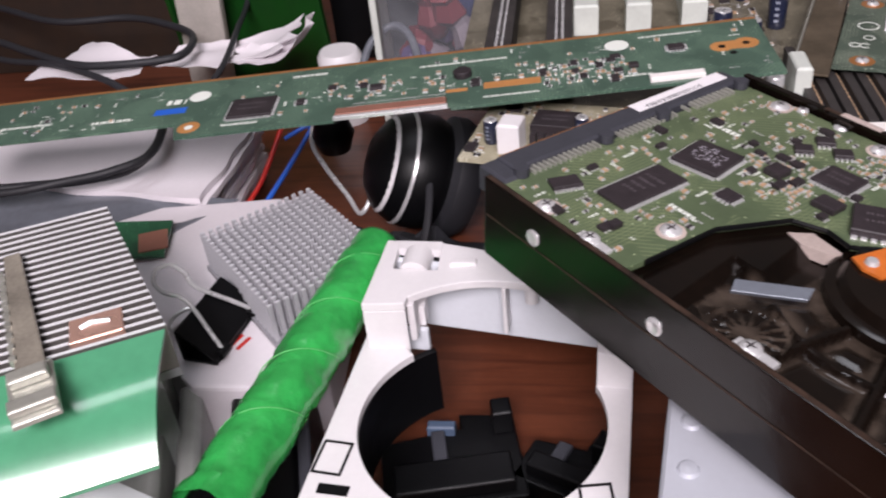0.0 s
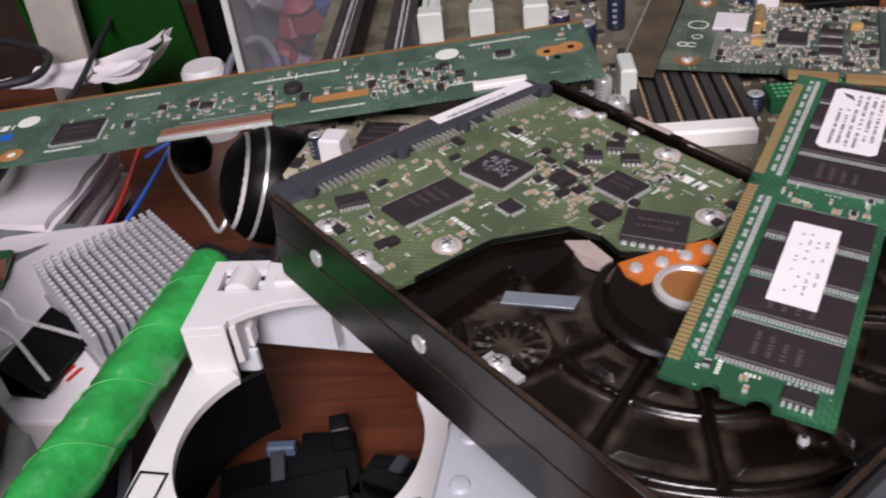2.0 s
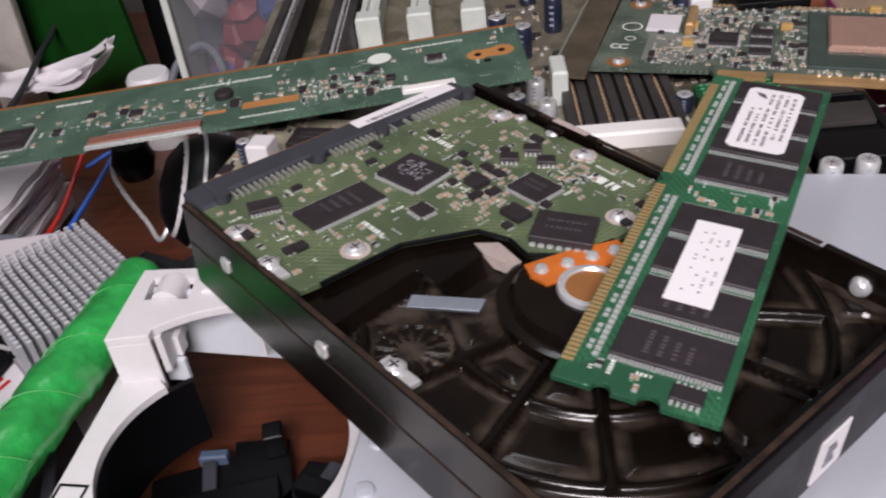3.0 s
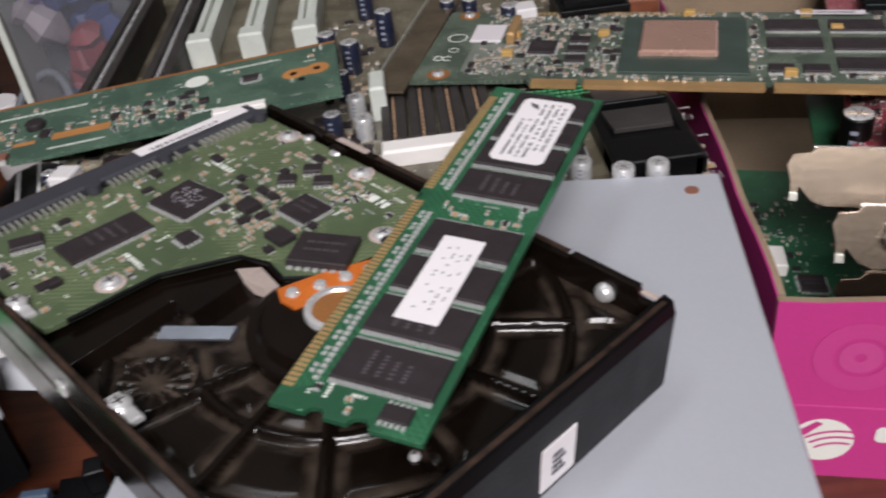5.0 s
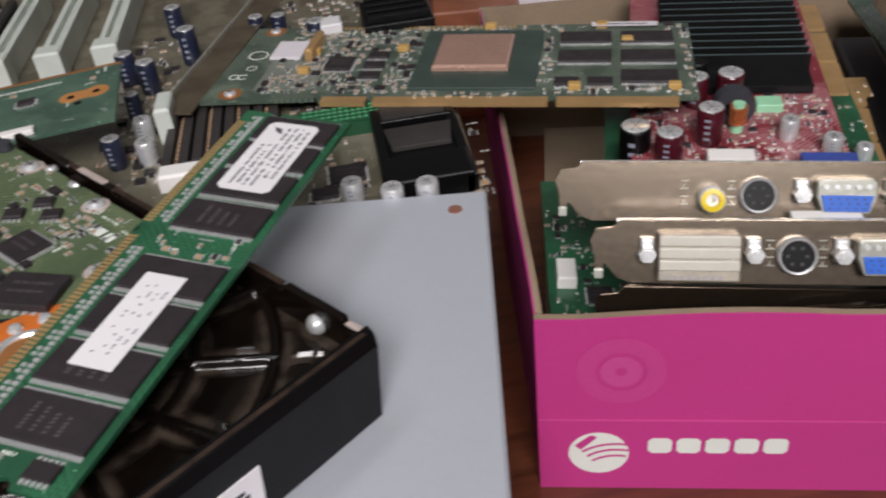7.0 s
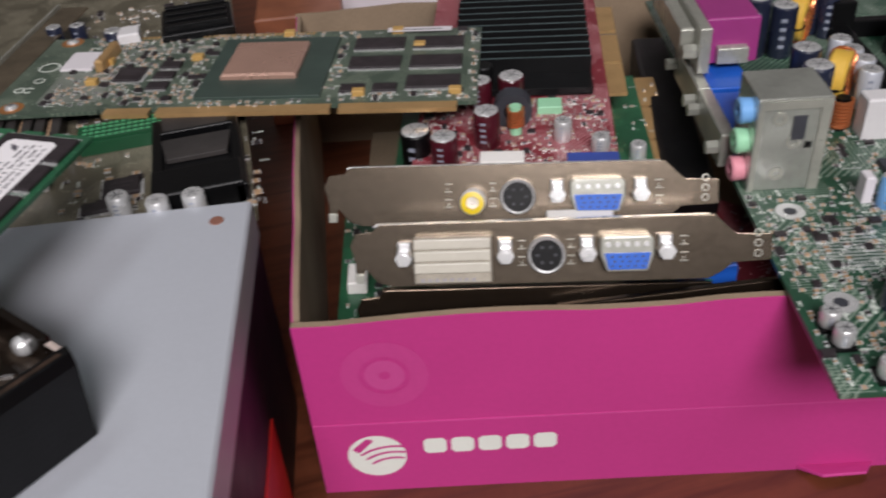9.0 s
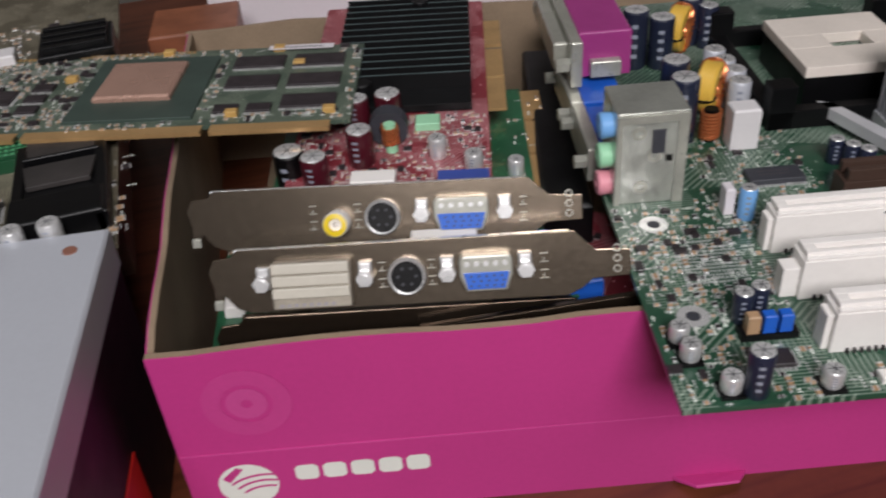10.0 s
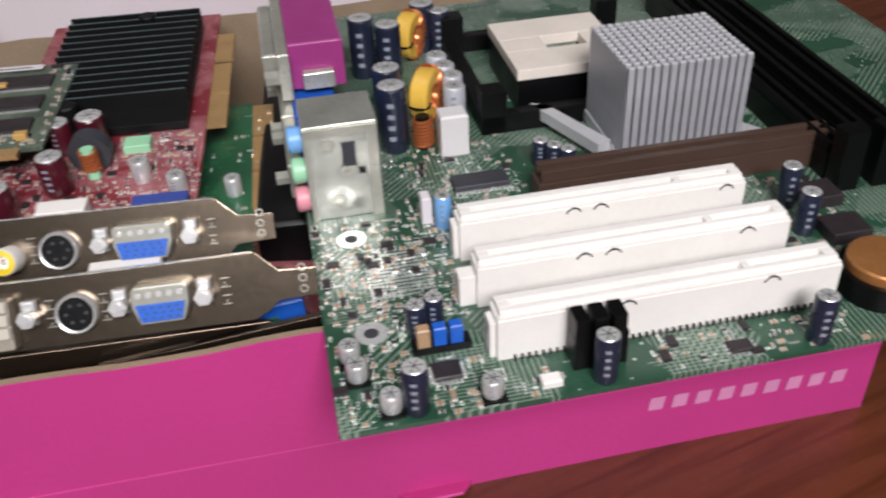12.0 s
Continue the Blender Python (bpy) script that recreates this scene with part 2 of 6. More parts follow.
# ---- mesh kit (millimetres) ----
class Kit:
    def __init__(self):
        self.v, self.f, self.m, self.mi, self.M = [], [], [], 0, None

    def put(self, vs, fs):
        o = len(self.v)
        if self.M is not None:
            vs = [tuple(self.M @ Vector(p)) for p in vs]
        self.v += [tuple(p) for p in vs]
        self.f += [tuple(o + i for i in f) for f in fs]
        self.m += [self.mi] * len(fs)
        return self

    def box(self, x0, y0, z0, x1, y1, z1, mi=None, c=0.0):
        """A block; c chamfers its top edges."""
        if mi is not None:
            self.mi = mi
        if c <= 0:
            vs = [(x, y, z) for z in (z0, z1) for x, y in ((x0, y0), (x1, y0), (x1, y1), (x0, y1))]
            fs = [(3, 2, 1, 0), (4, 5, 6, 7)] + [(i, (i + 1) % 4, 4 + (i + 1) % 4, 4 + i) for i in range(4)]
            return self.put(vs, fs)
        vs = [(x, y, z0) for x, y in ((x0, y0), (x1, y0), (x1, y1), (x0, y1))]
        vs += [(x, y, z1 - c) for x, y in ((x0, y0), (x1, y0), (x1, y1), (x0, y1))]
        vs += [(x, y, z1) for x, y in ((x0 + c, y0 + c), (x1 - c, y0 + c), (x1 - c, y1 - c), (x0 + c, y1 - c))]
        fs = [(3, 2, 1, 0), (8, 9, 10, 11)]
        for k in (0, 4):
            fs += [(k + i, k + (i + 1) % 4, k + 4 + (i + 1) % 4, k + 4 + i) for i in range(4)]
        return self.put(vs, fs)

    def at(self, x, y, z=0, rz=0, rx=0, ry=0):
        self.M = Matrix.LocRotScale((x, y, z), Euler((radians(rx), radians(ry), radians(rz))), None)
        return self

    def prism(self, pts, z0, z1, mi=None):
        if mi is not None:
            self.mi = mi
        n = len(pts)
        vs = [(x, y, z0) for x, y in pts] + [(x, y, z1) for x, y in pts]
        fs = [tuple(range(n - 1, -1, -1)), tuple(range(n, 2 * n))]
        fs += [(i, (i + 1) % n, n + (i + 1) % n, n + i) for i in range(n)]
        return self.put(vs, fs)

    def lathe(self, prof, x=0, y=0, n=20, mi=None, arc=(0, 360)):
        """Turns the profile of (radius, z) about the upright axis at x, y."""
        if mi is not None:
            self.mi = mi
        full = arc[1] - arc[0] >= 360
        k = n if full else n + 1
        vs, fs = [], []
        for i in range(k):
            a = radians(arc[0] + (arc[1] - arc[0]) * i / n)
            vs += [(x + r * math.cos(a), y + r * math.sin(a), z) for r, z in prof]
        q = len(prof)
        for i in range(n):
            j = (i + 1) % k
            for s in range(q - 1):
                fs.append((i * q + s, j * q + s, j * q + s + 1, i * q + s + 1))
        return self.put(vs, fs)

    def cyl(self, x, y, z0, z1, r, n=16, mi=None, c=0.0):
        return self.lathe([(0.001, z0), (r, z0), (r, z1 - c), (max(0.001, r - c), z1), (0.001, z1)], x, y, n, mi)

    def ring(self, x, y, z0, z1, r0, r1, n=28, mi=None, arc=(0, 360)):
        return self.lathe([(r0, z0), (r1, z0), (r1, z1), (r0, z1), (r0, z0)], x, y, n, mi, arc)

    def tube(self, pts, r, n=8, mi=None):
        if mi is not None:
            self.mi = mi
        P = [Vector(p) for p in pts]
        rs = r if isinstance(r, (list, tuple)) else [r] * len(P)
        vs, fs, side = [], [], None
        for i, p in enumerate(P):
            d = (P[min(i + 1, len(P) - 1)] - P[max(i - 1, 0)]).normalized()
            if side is None:
                side = d.orthogonal().normalized()
            side = (side - d * side.dot(d)).normalized()
            up = d.cross(side)
            vs += [p + (side * math.cos(2 * math.pi * k / n) + up * math.sin(2 * math.pi * k / n)) * rs[i] for k in range(n)]
        for i in range(len(P) - 1):
            fs += [(i * n + k, i * n + (k + 1) % n, (i + 1) * n + (k + 1) % n, (i + 1) * n + k) for k in range(n)]
        fs += [tuple(range(n - 1, -1, -1)), tuple((len(P) - 1) * n + k for k in range(n))]
        return self.put(vs, fs)

    def part(self, name, mats, parent=None, label="", smooth=False, bevel=0.0, m=None, kind=""):
        me = bpy.data.meshes.new(name)
        me.from_pydata([(x / 1000, y / 1000, z / 1000) for x, y, z in self.v], [], self.f)
        mats = mats if isinstance(mats, (list, tuple)) else [mats]
        for q in mats:
            me.materials.append(q)
        me.polygons.foreach_set("material_index", [min(i, len(mats) - 1) for i in self.m])
        bm = bmesh.new()
        bm.from_mesh(me)
        bmesh.ops.recalc_face_normals(bm, faces=bm.faces)
        if bevel:
            bmesh.ops.bevel(bm, geom=[e for e in bm.edges if len(e.link_faces) == 2 and e.calc_face_angle(0) > 0.6], offset=bevel / 1000, segments=2, affect="EDGES", profile=0.6)
        bm.to_mesh(me)
        bm.free()
        if smooth:
            me.polygons.foreach_set("use_smooth", [True] * len(me.polygons))
            me.set_sharp_from_angle(angle=radians(38))
        ob = new(name, me)
        if parent is not None:
            ob.parent = parent
        if m is not None:
            ob.matrix_basis = m
        if label:
            ob["label"] = label
        if kind:
            ob["kind"] = kind
        return ob


def pieces(name, k, mats, parent, places):
    """Alike pieces, each an object of its own, on one shared mesh; places in millimetres."""
    first = k.part(name, mats, parent)
    me = first.data
    for i, p in enumerate(places):
        ob = first if i == 0 else new(name, me)
        ob.parent = parent
        ob.location = (p[0] / 1000, p[1] / 1000, p[2] / 1000)


def thing(name, m, label, category, group="", kind=""):
    e = new(name)
    e.empty_display_size = 0.01
    e.matrix_basis = m
    return tagged(e, label, category, group, kind)


def smooth_path(pts, k=6):
    """Points along a Catmull-Rom curve through pts."""
    P = [Vector(p) for p in pts]
    out = []
    for i in range(len(P) - 1):
        a, b, c, d = P[max(i - 1, 0)], P[i], P[i + 1], P[min(i + 2, len(P) - 1)]
        for s in range(k):
            t = s / k
            out.append(0.5 * (2 * b + (c - a) * t + (2 * a - 5 * b + 4 * c - d) * t * t + (3 * b - a - 3 * c + d) * t ** 3))
    return out + [P[-1]]


SMD = [TANC, CHIP, SILVER, SILK, COPPER, GREEN_DK]


def scatter(parent, rects, n, z, seed, avoid=(), big=0.12, silk=0.35, name="small_components", ang=0, kmax=1.0):
    """Resistors, capacitors, pads and print marks strewn over a board, clear of the rectangles in avoid."""
    rng = random.Random(seed)
    k = Kit()
    tot = [(x1 - x0) * (y1 - y0) for x0, y0, x1, y1 in rects]
    done = []
    tries = 0
    while len(done) < n and tries < n * 12:
        tries += 1
        x0, y0, x1, y1 = rng.choices(rects, tot)[0]
        x, y = rng.uniform(x0, x1), rng.uniform(y0, y1)
        x, y = round(x / 0.9) * 0.9, round(y / 0.9) * 0.9
        if any(a - 0.8 < x < c + 0.8 and b - 0.8 < y < d + 0.8 for a, b, c, d in avoid):
            continue
        if any(abs(x - a) < 1.5 and abs(y - b) < 1.5 for a, b in done[-160:]):
            continue
        done.append((x, y))
        k.at(x, y, z, rng.choice((0, 90)) + ang)
        u = rng.random()
        if u < silk:
            if rng.random() < 0.45:
                for j in range(rng.randint(2, 5)):
                    k.box(j * 0.8, 0, 0, j * 0.8 + rng.choice((0.3, 0.5)), 0.9, 0.03, 3)
            else:
                for j in range(rng.randint(1, 4)):
                    k.box(j * 1.0, -0.3, 0, j * 1.0 + 0.55, 0.3, 0.04, 2)
        elif u < silk + big:
            w, h = rng.choice(((2.9, 1.6), (3.6, 2.4), (2.2, 2.2))) 
            w, h = w * kmax, h * kmax
            k.box(-w / 2, -h / 2, 0.15, w / 2, h / 2, 1.1, 1)
            for j in range(3):
                xx = -w / 2 + w * (j + 0.5) / 3
                k.box(xx - 0.2, -h / 2 - 0.5, 0, xx + 0.2, h / 2 + 0.5, 0.25, 2)
        else:
            w = rng.choice((0.7, 0.9, 1.2)) * kmax
            h = w * 0.55
            k.box(-w / 2, -h, 0, w / 2, h, 0.5, rng.choice((0, 0, 0, 1)))
            k.box(-w / 2 - 0.4, -h, 0, -w / 2, h, 0.55, 2)
            k.box(w / 2, -h, 0, w / 2 + 0.4, h, 0.55, 2)
    return k.part(name, SMD, parent, "tiny soldered resistors and capacitors", kind="stuff")


def chip(parent, x, y, w, h, z, rz=0, t=1.4, leads="xy", pitch=0.9, mark=True, body=None, name="chip"):
    """A black package with tinned leads on the sides named, centred at x, y."""
    k = Kit().at(x, y, z, rz)
    k.box(-w / 2, -h / 2, 0.15, w / 2, h / 2, t, 0, c=0.25)
    for ax, L, W in (("x", w, h), ("y", h, w)):
        if ax in leads:
            n = max(2, int((L - 0.8) / pitch))
            for i in range(n):
                s = -L / 2 + L * (i + 0.5) / n
                q = pitch * 0.34
                for d in (-1, 1):
                    a, b = sorted((d * W / 2, d * (W / 2 + 1.0)))
                    if ax == "x":
                        k.box(s - q, a, 0.0, s + q, b, 0.45, 1)
                    else:
                        k.box(a, s - q, 0.0, b, s + q, 0.45, 1)
    if mark and min(w, h) > 6:
        rows = 2 if w >= h else 4
        for j in range(rows):
            y = (0.5 - (j + 0.5) / rows) * h * 0.5
            s = -w * 0.3
            while s < w * (0.3 - 0.06 * j):
                k.box(s, y, t, s + 0.62, y + min(1.0, h * 0.08), t + 0.02, 2)
                s += 0.95 + 0.3 * ((int(s * 7) + j) % 3 == 0)
    return k.part(name, [body or CHIP, SILVER, mat_mark], parent)


mat_mark = mat("laser_mark", srgb("4e474b"), 0.6, 0, 0.05)
PRINT_D = mat("dark_ink", srgb("55505a"), 0.6, 0, 0.05)
PRINT_G = mat("grey_ink", srgb("98949c"), 0.6, 0, 0.05)


def capacitor(parent, x, y, z, r, h, sleeve=None, top=None, lean=(0, 0)):
    k = Kit().at(x, y, z, 0, *lean)
    k.lathe([(0.001, 0), (r * 0.92, 0), (r, 0.6), (r, h - 0.8), (r * 0.9, h - 0.2)], 0, 0, 18, 0)
    k.lathe([(r * 0.9, h - 0.2), (r * 0.84, h), (0.001, h)], 0, 0, 18, 1)
    if r > 2.2:
        for j in range(4):
            zz = h * (0.22 + 0.17 * j)
            k.ring(0, 0, zz, zz + h * 0.07, r, r + 0.03, 6, 2, arc=(-118, -92))
        for a in (0, 60, 120):
            k.M = k.M @ Matrix.Rotation(radians(a if a == 0 else 60), 4, "Z")
            k.box(-r * 0.7, -0.12, h, r * 0.7, 0.12, h + 0.03, 3)
    return k.part("capacitor", [sleeve or SLEEVE, top or SILVER, CAP_INK, GREYRUB], parent, smooth=True)


def marks(parent, rows, z, material=None, name="print_marks"):
    """Short print bars: rows of x, y, length, height."""
    k = Kit()
    for x, y, l, h in rows:
        s = x
        i = 0
        while s < x + l:
            w = (0.7, 1.1, 0.5, 0.9)[i % 4] * max(h, 0.8) * 0.7
            k.box(s, y, z, min(s + w, x + l), y + h, z + 0.03)
            s += w * 1.45
            i += 1
    return k.part(name, material or SILK, parent, "white printed marks", kind="stuff")


def screw(parent, x, y, z, r=2.6, name="screw"):
    k = Kit().at(x, y, z)
    k.lathe([(r, 0), (r, 0.4), (r * 0.8, 1.0), (r * 0.3, 1.3), (0.001, 1.1)], 0, 0, 16, 0)
    k.box(-r * 0.5, -0.2, 1.25, r * 0.5, 0.2, 1.33, 1)
    k.box(-0.2, -r * 0.5, 1.25, 0.2, r * 0.5, 1.33, 1)
    return k.part(name, [SILVER, CHIP], parent, "bright steel screw", smooth=True)


def frame_from(o, x, y):
    """The pose with its origin at o, its x axis toward x and its plane holding y."""
    o, x, y = Vector(o), Vector(x), Vector(y)
    a = (x - o).normalized()
    b = (y - o)
    b = (b - a * b.dot(a)).normalized()
    c = a.cross(b)
    m = Matrix((a, b, c)).transposed().to_4x4()
    m.translation = o
    return m


# ---- room ----
def room():
    k = Kit().box(-1700, -1900, -790, 1900, 900, -750)
    tagged(k.part("floor", FLOORM), "grey tiled floor under the work table", "floor", kind="structure")
    k = Kit().box(-1700, -1900, 1750, 1900, 900, 1790)
    tagged(k.part("ceiling", PAINT), "plain painted ceiling", "ceiling", kind="structure")
    for n, a in (("wall_north", (-1700, 720, -750, 1900, 760, 1750)), ("wall_south", (-1700, -1900, -750, 1900, -1860, 1750)),
                 ("wall_west", (-1740, -1900, -750, -1700, 760, 1750)), ("wall_east", (1900, -1900, -750, 1940, 760, 1750))):
        tagged(Kit().box(*a).part(n, PAINT), "plain greyish painted wall", "wall", kind="structure")
    t = thing("work_table", pose(0.1, 0.2, 0), "reddish-brown wooden work table strewn with parts", "table")
    Kit().box(-900, -420, -28, 900, 500, 0, c=1.5).part("tabletop", WOOD, t)
    for x in (-860, 800):
        for y in (-390, 430):
            Kit().box(x, y, -750, x + 60, y + 60, -28).part("leg", WOOD, t)


room()


# ---- large things ----
def power_supply():
    m = pose(0.2205, 0.2355, 0, 0, 0, -9.0) @ pose(-0.15, -0.14, 0)
    t = thing("power_supply", m, "pale grey painted steel power supply box on the table", "power supply")
    # case in black under the pale lid: shadow on its sides put into the colour
    Kit().box(0, 0, 0, 150, 140, 88).part("case", MATT, t, "case below the lid, coloured dark for its shaded sides")
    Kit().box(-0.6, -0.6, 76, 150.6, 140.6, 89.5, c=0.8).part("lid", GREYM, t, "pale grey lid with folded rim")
    k = Kit()
    for i in range(14):
        for j in range(5):
            k.at(-0.2, 12 + i * 9, 14 + j * 12, 0, 0, 90)
            k.cyl(0, 0, -0.6, 0.4, 3, 8)
    k.part("vent_slots", BLACK, t, kind="stuff")
    Kit().box(150.1, 4, 4, 150.5, 96, 40).part("red_sticker", REDM, t, "large red sticker")
    Kit().lathe([(2.2, 89.4), (2.1, 89.8), (1.3, 89.9), (0.001, 89.6)], 141, 131, 20).part("screw", STEEL_C, t, "rusty flush screw", smooth=True)
    for i in range(9):
        Kit().lathe([(2.6, 89.4), (2.0, 90.3), (0.001, 90.5)], 5, 10 + i * 14, 12).part("rim_bump", GREYM, t, smooth=True)
    return t


power_supply()


def carton():
    t = thing("paper_carton", pose(0.225, 0.193, 0, 0, 0, -14.2), "open magenta cardboard paper carton full of circuit cards", "box")
    L, D, H, w = 312, 236, 73, 2.4
    rng = random.Random(4)

    def wall(name, length, m, tops):
        n = 26
        k = Kit()
        zs = [tops + 0.9 * math.sin(i * 0.9 + length) + rng.uniform(-0.35, 0.35) for i in range(n + 1)]
        for a, b, mi in ((0.0, 0.5, 0), (0.5, w, 1)):
            vs, fs = [], []
            for i in range(n + 1):
                x = length * i / n
                y = 0.12 * math.sin(i * 0.35)
                hi = zs[i] if mi else zs[i] - 0.3
                vs += [(x, y + a, 0), (x, y + b, 0), (x, y + b, hi), (x, y + a, hi)]
            for i in range(n):
                o = i * 4
                for s in range(4):
                    fs.append((o + s, o + (s + 1) % 4, o + 4 + (s + 1) % 4, o + 4 + s))
            fs += [(0, 1, 2, 3), (n * 4 + 3, n * 4 + 2, n * 4 + 1, n * 4)]
            k.mi = mi
            k.put(vs, fs)
        return k.part(name, [MAGENTA, CARDBOARD], t, m=m)

    front = wall("front_panel", L, pose(0, 0, 0), H)
    wall("back_panel", L + 28, pose(L / 1000, D / 1000, 0, 0, 0, 180), H)
    wall("side_panel", D - 2 * w, pose(-0.0275, (D - 3.5) / 1000, 0, 0, 0, -83.2), H - 0.5)
    wall("side_panel", D - 2 * w, pose(L / 1000, w / 1000, 0, 0, 0, 90), H - 1)
    Kit().box(w, w, 1, L - w, D - w, 4).part("bottom_panel", CARDBOARD, t)
    # the printed emblem: a white disc crossed by curved bands, a row of blocks, and a line of thin marks
    k = Kit().at(18.5, -0.2, 17, 0, 90)
    k.cyl(0, 0, 0, 0.05, 9.3, 32)
    k.part("emblem_disc", SILK, front, "white printed disc")
    k = Kit().at(18.5, -0.26, 17, 0, 90)
    for r in (11.5, 14.2, 16.8):
        Kit().at(18.5, -0.26, 17, 0, 90).ring(5.5, -13, 0, 0.03, r, r + 0.9, 14, 0, arc=(76, 128)).part("emblem_band", MAGENTA, front)
    k.prism([(-7.5, 3.5), (-2.5, 8.2), (-0.5, 7.2), (-5.5, 1.5)], 0, 0.03)
    k.part("emblem_band", MAGENTA, front)
    k = Kit().at(0, -0.2, 0, 0, 90)
    x = 33.5
    for j in range(5):
        k.prism([(x, 18.4), (x + 1.2, 17.2), (x + 6.0, 17.2), (x + 7.2, 18.4), (x + 7.2, 22.6), (x + 6.0, 23.8), (x + 1.2, 23.8), (x, 22.6)], 0, 0.05)
        k.part("emblem_block", SILK, front, "white printed block")
        k = Kit().at(0, -0.2, 0, 0, 90)
        x += 8.6

    for j in range(9):
        k = Kit().at(233 + j * 7.9, -0.2, 18.6 - 0.42 * j, 0, 90)
        k.prism([(0.3, 0), (5.2, 0), (5.8, 5.4), (0.9, 5.4)], 0, 0.05)
        k.part("printed_block", SILK_L, front, "pale printed block")
    for r, w, mtl in ((13, 5.5, MAGENTA_M), (6, 4.4, MAGENTA_L)):
        Kit().at(24.5, -0.2, 52, 0, 90).ring(0, 0, 0, 0.04, r - w, r, 36).part("pressed_ring", mtl, front, "faint pale round print")
    Kit().at(0, 0, 31.5, 0, 0, 0.4).box(0, -0.24, 0, L, 0.2, 0.35).part("crease", MAGENTA_L, front)
    k = Kit().put([(152, -0.1, 0.3), (176, -0.1, 0.3), (172, -5.5, 2.6), (158, -6.5, 3.2), (152, -0.1, 2.2), (176, -0.1, 2.2), (172, -5.0, 3.4), (158, -6.0, 4.1)], [(0, 1, 2, 3), (7, 6, 5, 4), (0, 4, 5, 1), (1, 5, 6, 2), (2, 6, 7, 3), (3, 7, 4, 0)])
    k.part("dented_flap", MAGENTA, front, "dented lower fold", bevel=0.3)
    return t


MAGENTA_M = mat("magenta_card_rubbed", srgb("c5438c"), 0.48, 0, 0.05, 12, 500, 0.06)
SILK_L = mat("faded_white_ink", srgb("d48cb8"), 0.6, 0, 0.05)
MAGENTA_L = mat("magenta_card_worn", srgb("c84c92"), 0.45, 0, 0.05, 12, 500, 0.06)
carton()


FACET = mat("slope_reflection_tint", srgb("70767f"), 0.3, 0.3, 0.1)
TANP = mat("filter_felt", srgb("b8a8a0"), 0.8, 0, 0.1)


